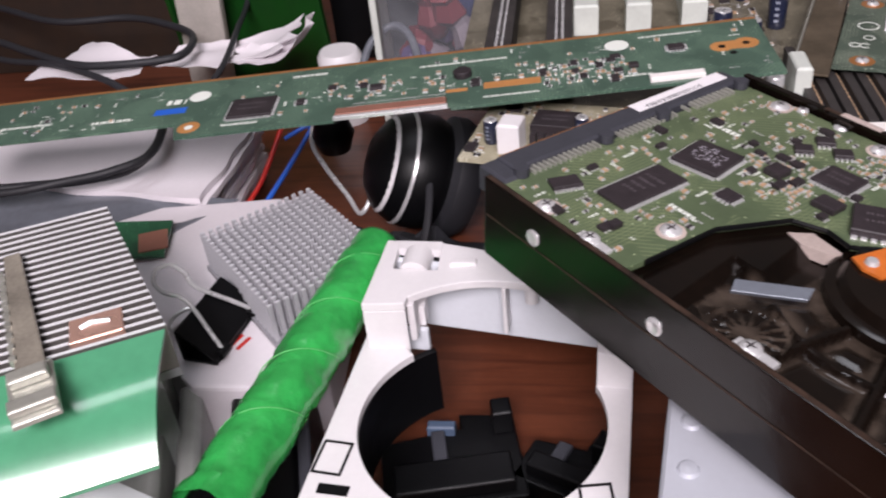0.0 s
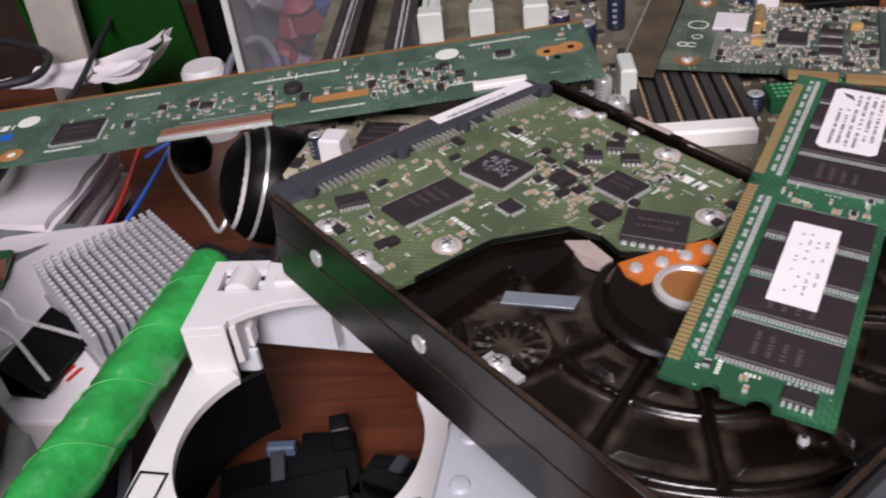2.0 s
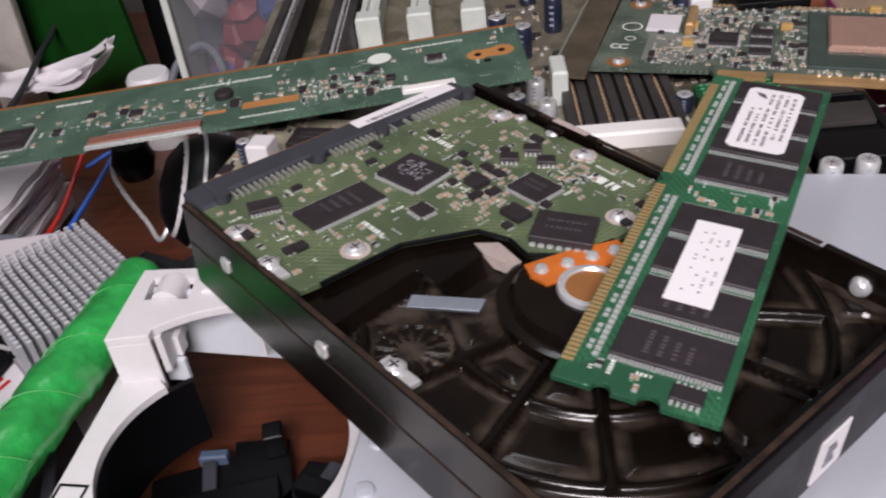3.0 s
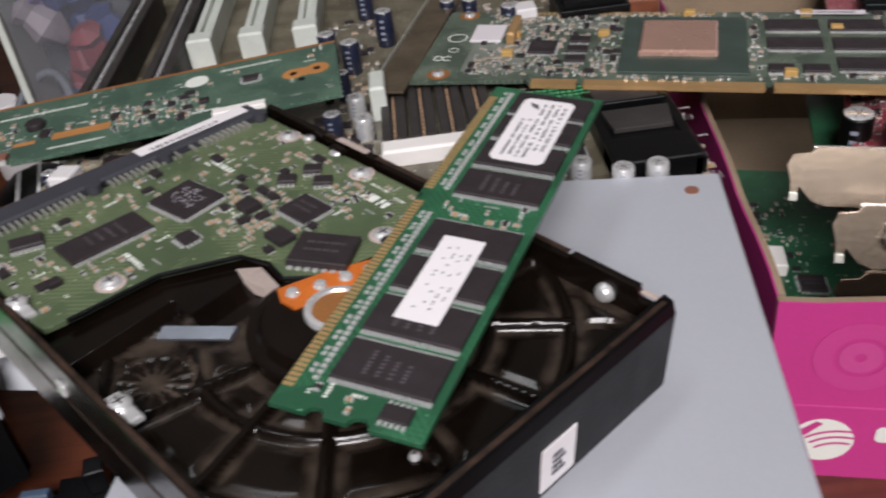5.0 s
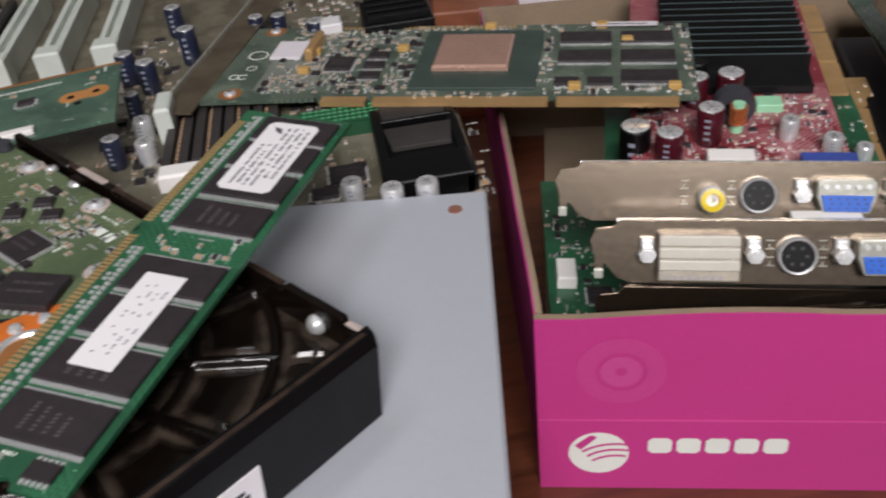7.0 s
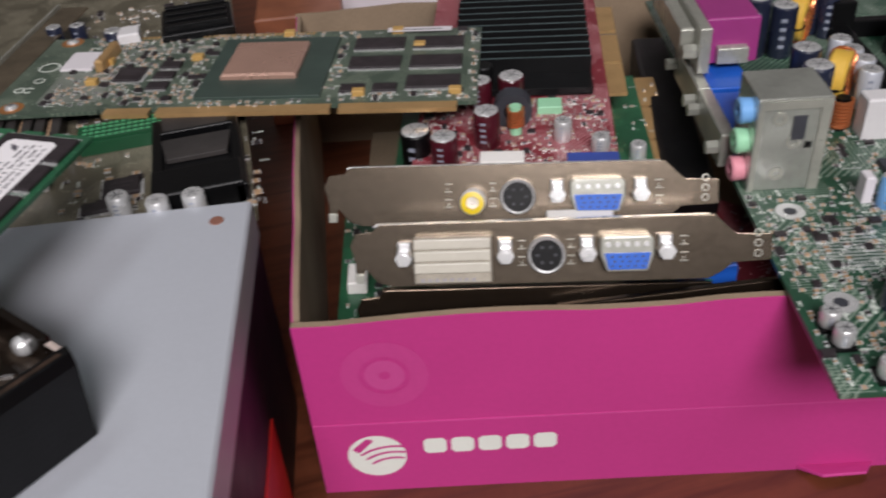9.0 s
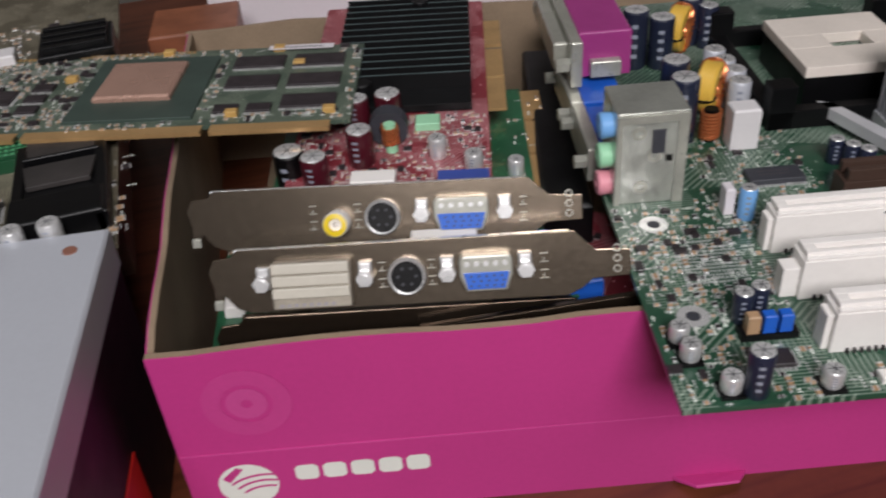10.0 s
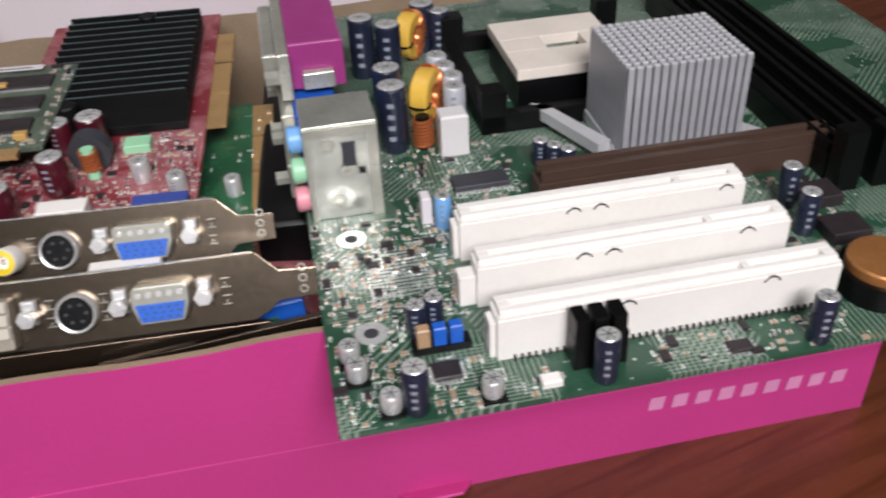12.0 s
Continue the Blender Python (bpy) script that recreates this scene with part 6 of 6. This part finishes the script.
# ---- the back of the table ----
def old_board():
    """The second motherboard behind the drive, propped on a dark carton."""
    t0 = thing("brown_carton", pose(0.05, 0.30, 0, 0, 0, 0), "closed brown cardboard carton under the old motherboard", "box")
    Kit().box(12, 40, 0, 160, 250, 81, c=1).part("body", CARDBOARD, t0, bevel=0.6)
    t = thing("old_motherboard", pose(0, 0, 0.0815), "dusty olive old motherboard with black and white slots", "motherboard")
    b = Kit().prism([(92, 266), (222, 236), (228, 505), (-16, 520), (-16, 318), (70, 312)], 0, 1.6).part("board", OLIVE, t, "olive board", bevel=0.15)
    z = 1.6
    for x in (2, 27):
        k = Kit().box(x - 5, 322, z, x + 6, 462, z + 11).box(x - 5, 322, z + 11, x - 1.5, 462, z + 14.5).box(x + 2.5, 322, z + 11, x + 6, 462, z + 14.5)
        s = k.part("long_slot", DUSTY, b, "long dusty black slot", bevel=0.3)
        k = Kit()
        for j in range(44):
            k.box(x - 1.4, 326 + j * 3, z + 11, x - 0.4, 327.3 + j * 3, z + 12.6).box(x + 1.2, 326 + j * 3, z + 11, x + 2.4, 327.3 + j * 3, z + 12.6)
        k.part("slot_contacts", SILVER, s, kind="stuff")
    for x in (39, 62, 86):
        k = Kit().box(x - 4.2, 392, z, x + 4.2, 480, z + 9).box(x - 4.2, 392, z + 9, x - 1.6, 480, z + 12).box(x + 1.6, 392, z + 9, x + 4.2, 480, z + 12).box(x - 5.5, 384, z, x + 5.5, 394, z + 14, c=0.8)
        k.part("white_slot", PALE, b, "white expansion slot", bevel=0.3)
    for x in (122, 132.5, 143, 153.5):
        k = Kit().box(x - 4.6, 286, z, x + 4.6, 350, z + 3.6).box(x - 4.6, 286, z + 3.6, x - 1.2, 350, z + 6).box(x + 1.2, 286, z + 3.6, x + 4.6, 350, z + 6)
        s = k.part("memory_slot", DUSTY, b, "dusty dark memory slot", bevel=0.3)
        k = Kit()
        for j in range(18):
            k.box(x - 0.4, 288 + j * 3.2, z + 3.6, x + 0.4, 289.6 + j * 3.2, z + 4.2)
        k.part("slot_contacts", TANC, s, kind="stuff")
    Kit().box(117, 276, z, 156, 284.5, z + 6.5, c=0.8).part("memory_latch", IVORY, b, "cream slot latch", bevel=0.4)
    Kit().box(114, 312, z, 120, 328, z + 14, c=0.8).part("clear_socket", PALE, b, "milky plastic socket", bevel=0.4)
    for x, y, r, h in ((121, 385, 4, 16), (160.5, 300, 3.2, 7), (100, 300, 3.5, 12), (103, 335, 3, 12), (106, 360, 4, 14), (96, 372, 4, 14), (150, 398, 3.4, 12), (160, 396, 3.4, 12), (176, 380, 4, 13), (112, 420, 4, 14)):
        capacitor(b, x, y, z, r, h)
    for x, y in ((181, 250), (193, 243), (204, 243), (111, 300), (108, 318)):
        capacitor(b, x, y, z, 3.6, 9, SILVER, SILVER)
    k = Kit().box(165, 296, z, 198, 308, z + 5)
    for j in range(4):
        k.box(165, 296.5 + j * 3, z + 5, 198, 298 + j * 3, z + 6.4)
    g = k.part("green_connector", GREENC, b, "bright green ribbed connector", bevel=0.2)
    k = Kit()
    for i in range(14):
        for j in range(4):
            k.box(167 + i * 2.2, 296.8 + j * 3, z + 6.4, 168.3 + i * 2.2, 297.6 + j * 3, z + 6.8)
    k.part("connector_pins", GREENP2, g, kind="stuff")
    k = Kit().box(191, 246, z, 220, 262, z + 8, c=0.6).box(194, 264, z, 220, 284, z + 6, c=0.5).box(194, 288, z, 220, 306, z + 5, c=0.5).box(191, 246, z, 195, 300, z + 7, c=0.5).box(217, 246, z, 221, 300, z + 7, c=0.5)
    k.part("cooler_frame", BLACK, b, "black plastic cooler mount", bevel=0.4)
    Kit().prism([(196, 268), (216, 268), (218, 282), (194.5, 282)], z + 6.2, z + 8, 0).part("mount_plate", DUSTY, b, "dusty grey-brown plate", bevel=0.3)
    Kit().prism([(195, 289), (217, 289), (218, 303), (194, 303)], z + 5.2, z + 7, 0).part("mount_plate", DUSTY, b, "dusty grey-brown plate", bevel=0.3)
    Kit().box(194, 286.6, z + 5, 219, 288.2, z + 8.4, c=0.4).part("mount_bar", BLACK, b, bevel=0.3)
    k = Kit().box(196, 366, z, 226, 396, z + 12, c=0.5)
    for j in range(4):
        k.box(198, 368 + j * 7, z + 12, 224, 371 + j * 7, z + 15)
    k.part("ribbed_cover", BLACK, b, "black ribbed plastic cover", bevel=0.3)
    Kit().box(178, 372, z, 187, 382, z + 13, c=0.5).part("white_socket", WHITE, b, "white socket", bevel=0.3)
    chip(b, 180, 268, 12, 10, z, 0, 2)
    chip(b, 172, 258, 9, 6, z, 0, 1.6)
    av = [(116, 275, 159, 352), (188, 244, 224, 314), (158, 294, 198, 310), (-6, 318, 36, 466)]
    scatter(b, [(92, 268, 118, 420), (160, 252, 192, 296), (154, 310, 220, 440)], 420, z, 71, av, 0.1, 0.3, kmax=1.6)
    scatter(b, [(218, 240, 226, 330)], 24, z, 72, [], 0.0, 0.5, kmax=2)


OLIVE = pcb_mat("solder_mask_olive_dusty", srgb("5c5647"), srgb("968f7c"))
DUSTY = mat("dusty_black_plastic", srgb("363231"), 0.6, 0, 0.2, 60, 900, 0.15)
PALE = mat("pale_plastic", srgb("cfd4cc"), 0.45, 0, 0.06)
GREENP2 = mat("pale_green_pin", srgb("5aa878"), 0.4, 0, 0.05)
GREENC = mat("green_connector", srgb("124a2c"), 0.4, 0, 0.08)
old_board()


def inverter_board():
    t = thing("tan_power_board", pose(-0.007, 0.266, 0.088, 0, 0, -13), "tan power board with white socket and black chips", "circuit board")
    b = Kit().prism([(0, 0), (58, 0), (58, 46), (0, 46)], 0, 1.6).part("board", TAN_PCB, t, bevel=0.1)
    Kit().prism([(24, 30), (54, 30), (54, 44), (24, 44)], -88, 0).part("heat_block", MATT, t, "dark block under the board")
    Kit().box(13, 5, 1.6, 21, 14, 13, c=0.6).part("white_socket", WHITE, b, "white cable socket", bevel=0.4)
    capacitor(b, 8.5, 13, 1.6, 2.6, 9, SLEEVE)
    capacitor(b, 39.5, 20, 1.6, 2.4, 9, SLEEVE)
    capacitor(b, 46, 17, 1.6, 2.0, 9, REDM, REDM)
    for i in range(5):
        tr = Kit().box(23.5 + i * 3, 9, 2.6, 25.6 + i * 3, 12, 8).part("transistor", CHIP, b)
        Kit().box(24 + i * 3, 7.6, 1.6, 25.1 + i * 3, 9.2, 4.6).part("lead", SILVER, tr)
    chip(b, 29, 25, 16, 12, 1.6, 0, 5, leads="x", pitch=2)
    Kit().box(51, 14, 1.6, 56, 20, 8, c=0.6).part("white_socket", IVORY, b, bevel=0.4)
    Kit().cyl(6, 3.5, 1.6, 1.7, 1.5, 14).part("mounting_hole", BLACK, b)
    scatter(b, [(2, 2, 56, 44)], 60, 1.6, 75, [(12, 4, 42, 34)], 0.1, 0.2, kmax=1.6)


inverter_board()


def headset():
    t = thing("headset", pose(-0.040, 0.356, 0, 0, 0, 0), "black headset ear cup with silver rings lying on the table", "headset")
    q = pose(0, 0, 0.031, 0, -66, 16)
    k = Kit().lathe([(0.001, -15), (19, -14), (25, -10), (27.5, -4), (27.5, 4), (26, 10), (21, 18), (13, 23), (0.001, 25)], 0, 0, 40)
    k.part("ear_cup", BLACK, t, smooth=True, m=q)
    k = Kit().lathe([(20, -25), (26, -24), (29.5, -18), (29, -12), (24, -8), (20, -8)], 0, 0, 36)
    k.part("cushion", RUBG, t, "black leatherette cushion", smooth=True, m=q)
    k = Kit().lathe([(26.6, 7.6), (27.2, 7.8), (26.9, 8.9), (26.0, 9.4)], 0, 0, 40)
    k.part("silver_ring", SILVER, t, "silver trim ring", smooth=True, m=q)
    k = Kit().lathe([(22.4, 15.2), (22.9, 15.8), (20.6, 18.2), (20, 17.8)], 0, 0, 30)
    k.part("white_trim", WHITE, t, "white curved trim", smooth=True, m=q)
    k = Kit().tube(smooth_path([(-62, 58, 36), (-60, 34, 30), (-50, 16, 26), (-36, 0, 18), (-28, -10, 14), (-22, -4, 22)], 6), 1.2, 8)
    k.part("wire_band", SILVER, t, "thin bent steel wire", smooth=True)
    k = Kit().tube(smooth_path([(2, 6, 50), (9, -20, 40), (8, -44, 22), (-2, -58, 8), (-20, -60, 4), (-34, -52, 4)], 7), 1.8, 8)
    k.part("cord", RUBG, t, "black rubber cord", smooth=True)
    k = Kit().lathe([(0.001, -10), (8, -9), (11, 0), (8, 9), (0.001, 10)], -48, 34, 20)
    k.part("microphone_ball", BLACK, t, smooth=True, m=pose(0, 0, 0.034))
    t = thing("black_cloth", pose(-0.040, 0.315, 0.0), "crumpled black cloth pouch on the table", "pouch")
    vs, fs = [], []
    for i in range(19):
        for j in range(9):
            x, y = -62 + i * 5.2, -12 + j * 5.4 - 0.28 * i * 1.2
            e = min(i, 18 - i, 4) / 4 * min(j, 8 - j, 2) / 2
            vs.append((x, y, 0.4 + e * (13 + 9 * noise.noise(Vector((i * 0.4, j * 0.5, 5))))))
    for i in range(18):
        for j in range(8):
            fs.append((i * 9 + j, (i + 1) * 9 + j, (i + 1) * 9 + j + 1, i * 9 + j + 1))
    k = Kit()
    k.put(vs, fs)
    k.part("fabric", CLOTH, t)


RUBG = mat("black_rubber", srgb("26262a"), 0.55, 0, 0.1)
CLOTH = mat("black_cloth", srgb("1e1f24"), 0.8, 0, 0.2, 120, 1500, 0.4)
headset()


def leaf(corners, z, wob, seed, curl=0.0, n=12, thick=0.4, edge=0.0):
    """A gently waved sheet through four plan corners, with height z; edge ripples its rim in the plan."""
    a, b, c, d = [Vector((*p, 0)) for p in corners]
    top, fs = [], []
    for i in range(n + 1):
        for j in range(n + 1):
            u, v = i / n, j / n
            p = a.lerp(b, u).lerp(d.lerp(c, u), v)
            out = edge * (2 * u - 1) ** 4 * noise.noise(Vector((v * 5, seed, 1)))
            fro = edge * (2 * v - 1) ** 4 * noise.noise(Vector((u * 5, seed, 7)))
            zz = z + wob * (0.5 + 0.5 * noise.noise(Vector((u * 2.2, v * 2.2, seed)))) + curl * max(0, u - 0.6) ** 2 * 6 + curl * 0.5 * max(0, v - 0.7) ** 2 * 6
            top.append((p.x + out, p.y + fro, zz))
    m = n + 1
    for i in range(n):
        for j in range(n):
            q = (i * m + j, (i + 1) * m + j, (i + 1) * m + j + 1, i * m + j + 1)
            fs += [q, tuple(m * m + s for s in q[::-1])]
    rim = [i * m for i in range(m)] + [n * m + j for j in range(1, m)] + [i * m + n for i in range(n - 1, -1, -1)] + [j for j in range(n - 1, 0, -1)]
    for p, q in zip(rim, rim[1:] + rim[:1]):
        fs.append((p, m * m + p, m * m + q, q))
    return Kit().put(top + [(x, y, zz - thick) for x, y, zz in top], fs)


def sheet(name, label, corners, z, wob, mtl, seed, curl=0.0, n=12, cat="paper", edge=0.0):
    t = thing(name, pose(0, 0, 0), label, cat)
    leaf(corners, z, wob, seed, curl, n, 0.4, edge).part("leaf", mtl, t, smooth=True)
    return t


def back_left():
    t = thing("paper_pile", pose(0, 0, 0), "thick uneven pile of loose white papers", "paper pile")
    r = random.Random(9)
    for i in range(13):
        z = 3.2 + i * 3.3
        g = 1 - i / 12
        cs = [(x + r.uniform(-2, 2), y + r.uniform(-2, 2)) for x, y in ((-262 - 6 * g, 342 + 26 * g), (-130 - 4 * g, 316 + 26 * g), (-124 - 10 * g, 392 + 12 * g), (-275, 415))]
        leaf(cs, z - 2, 2.0, i * 0.3, 1.0, 14, 2.8, 3.0).part("sheaf", PAPER, t, smooth=True)
    sheet("loose_paper", "crumpled white sheet under a black cable", ((-268, 424), (-198, 421), (-196, 442), (-250, 474)), 50, 9, PAPER, 3, 3, edge=6)
    sheet("loose_paper", "torn white sheet with upturned ragged edge", ((-200, 440), (-122, 440), (-120, 480), (-192, 462)), 50, 4, PAPER, 4, 10, edge=7)
    sheet("loose_paper", "torn white sheet with upturned ragged edge", ((-160, 438), (-112, 434), (-108, 462), (-150, 452)), 52, 4, PAPER, 8, 14, edge=8)
    sheet("grey_plastic_sheet", "smoky grey plastic sheet before the papers", ((-270, 292), (-140, 290), (-116, 322), (-255, 338)), 36, 5, GREYS, 6, cat="plastic sheet")
    # black cable loops
    for label, r0, pts in (("thick black cable looped over the papers", 2.1, [(-190, 404, 52), (-177, 387, 53), (-166, 368, 53), (-162, 346, 52), (-168, 329, 51), (-185, 321, 51), (-206, 317, 51), (-240, 312, 52), (-300, 318, 50)]),
                           ("thick black cable looped over the papers", 1.9, [(-185, 400, 57), (-170, 380, 58), (-161, 360, 57), (-158, 334, 56), (-172, 321, 55), (-193, 314, 54), (-220, 307, 53), (-290, 304, 50)]),
                           ("black cable arching behind the driver board", 2.2, [(-380, 545, 58), (-338, 526, 60), (-283, 496, 60), (-234, 494, 61), (-199, 477, 61), (-180, 458, 62), (-176, 435, 62), (-189, 425, 62), (-231, 423, 62), (-272, 444, 62), (-304, 463, 62), (-360, 490, 60)]),
                           ("black cable arching behind the driver board", 1.9, [(-340, 470, 58), (-290, 446, 57), (-250, 430, 60), (-215, 414, 57), (-196, 404, 52)]),
                           ("thin black cord hanging over the papers", 1.7, [(-172, 580, 90), (-165, 518, 62), (-158, 472, 60), (-154, 428, 56), (-160, 405, 50)])):
        t = thing("black_cable", pose(0, 0, 0), label, "cable", "black cables")
        Kit().tube(smooth_path(pts, 8), r0, 10).part("jacket", RUBG, t, smooth=True)
    for col, lab, pts in ((REDM, "red wire", [(-130, 352, 12), (-124, 372, 18), (-118, 404, 34), (-112, 430, 50)]), (BLUE, "blue wire", [(-122, 352, 10), (-112, 378, 20), (-100, 410, 34), (-92, 436, 44)]),
                          (BLUE, "blue wire", [(-118, 400, 26), (-104, 408, 30), (-92, 400, 28), (-88, 412, 32)]), (REDM, "red wire", [(-112, 412, 34), (-96, 414, 36), (-86, 406, 34)])):
        t = thing("hookup_wire", pose(0, 0, 0), "thin insulated %s on the table" % lab, "wire", "hookup wires")
        Kit().tube(smooth_path(pts, 6), 1.3, 8).part("insulation", col, t, smooth=True)
    # green folder, pale pipe, dark crate
    t = thing("green_folder", pose(-0.155, 0.52, 0, 8, 0, -6), "dark green plastic folder standing at the back", "folder")
    Kit().box(-60, 0, 0, 38, 5, 150, c=1).part("cover", GREENP, t, bevel=0.5)
    Kit().box(-63, -2, 0, -60, 7, 150, c=1).part("spine", GREENP, t, bevel=0.5)
    t = thing("pale_cardboard_tube", pose(-0.196, 0.505, 0, 10, 8, 0), "pale grey worn cardboard strip standing at the back", "cardboard")
    Kit().box(-14, -4, 0, 14, 4, 130, c=2).part("strip", CARD_L, t, bevel=2)
    t = thing("black_crate", pose(-0.10, 0.56, 0), "dark plastic crate at the back of the table", "crate")
    for a in ((-26, 0, 0, 62, 4, 150), (-26, 4, 0, -22, 90, 150), (58, 4, 0, 62, 90, 150)):
        Kit().box(*a).part("side", BLACK, t, bevel=0.6)
    t = thing("dark_wooden_box", pose(-0.35, 0.56, 0, 0, 0, 4), "dark brown wooden box at the back of the table", "box")
    Kit().box(-170, 0, 0, 130, 60, 148, c=1).part("body", WOOD_D, t, bevel=0.8)
    Kit().box(-173, -3, 148.2, 133, 63, 160, c=1).part("lid", WOOD_D, t, bevel=0.8)
    t = thing("white_bottle_cap", pose(-0.101, 0.472, 0.0, 0, 0, 0), "small white pot with green rim", "pot")
    Kit().lathe([(0.001, 0), (12, 0), (13, 30), (13, 41), (11, 44), (0.001, 44)], 0, 0, 28).part("pot", WHITE, t, smooth=True)
    Kit().lathe([(12.8, 29), (13.6, 30), (13.6, 35), (12.8, 36)], 0, 0, 28).part("rim", GREENP, t, "green rim")
    t = thing("grey_cable", pose(0, 0, 0), "looped grey cord on the table", "cord")
    Kit().tube(smooth_path([(-86, 440, 30), (-80, 462, 50), (-66, 470, 58), (-54, 458, 52), (-50, 440, 30), (-58, 420, 6)], 7), 2.2, 8).part("jacket", GREYS, t, smooth=True)
    # clear bag with coloured scraps
    t = thing("bag_of_scraps", pose(-0.036, 0.475, 0, 0, 0, 4), "clear bag holding red and blue plastic scraps", "plastic bag")
    Kit().box(-36, -20, 0, 28, 22, 120, c=6).part("film", TRANSP2, t, bevel=4)
    r = random.Random(12)
    for i in range(16):
        c = r.choice((SCRAP_R, SCRAP_R, SCRAP_B, SCRAP_W, VIOLET_D))
        k = Kit().at(r.uniform(-22, 14), r.uniform(-8, 10), 20 + i * 6, r.uniform(0, 90), r.uniform(-40, 40), r.uniform(-40, 40))
        k.lathe([(0.001, -16), (5, -13), (11, -2), (7, 8), (9, 13), (0.001, 17)], 0, 0, 7)
        k.part("scrap", c, t, smooth=True)
    Kit().box(-40, -22, 0, -36.2, 24, 122, c=1.5).part("seam", PALE, t, "white folded bag seam", bevel=1)
    # right back: wood block and cartons against the wall
    t = thing("wood_block", pose(0.255, 0.452, 0, 0, 0, -8), "reddish wooden block behind the carton", "wood block")
    Kit().box(-20, 0, 0, 26, 40, 62, c=1).part("block", WOOD_L, t, bevel=0.6)
    Kit().box(-20, -1, 40, 26, 0.5, 52).part("label_strip", PALE, t)
    t = thing("whiteboard", pose(0.28, 0.52, 0, 0, 0, -12), "plain white board standing behind the carton", "board")
    Kit().box(-10, 0, 0, 420, 5, 130, c=0.5).part("sheet", PAPER, t, bevel=0.4)


GREYS = mat("smoky_grey_plastic", srgb("6c7078"), 0.35, 0, 0.15, 20, 300, 0.1)
CARD_L = mat("pale_cardboard", srgb("b8b2aa"), 0.8, 0, 0.1)
WOOD_D = mat("dark_wood", srgb("2c2018"), 0.5, 0, 0.2)
WOOD_L = mat("red_wood", srgb("8a5238"), 0.5, 0, 0.15)
SCRAP_R = mat("faded_red_scrap", srgb("7a3038"), 0.5, 0, 0.15)
SCRAP_B = mat("faded_blue_scrap", srgb("2c3868"), 0.5, 0, 0.15)
SCRAP_W = mat("pale_scrap", srgb("8a8088"), 0.5, 0, 0.1)
VIOLET_D = mat("dusk_plastic", srgb("5a4a78"), 0.4, 0, 0.1)
TRANSP2 = mat("clear_film", srgb("c8ccd4"), 0.15, 0, 0.02, 30, 90, 0.6, alpha=0.14)
back_left()
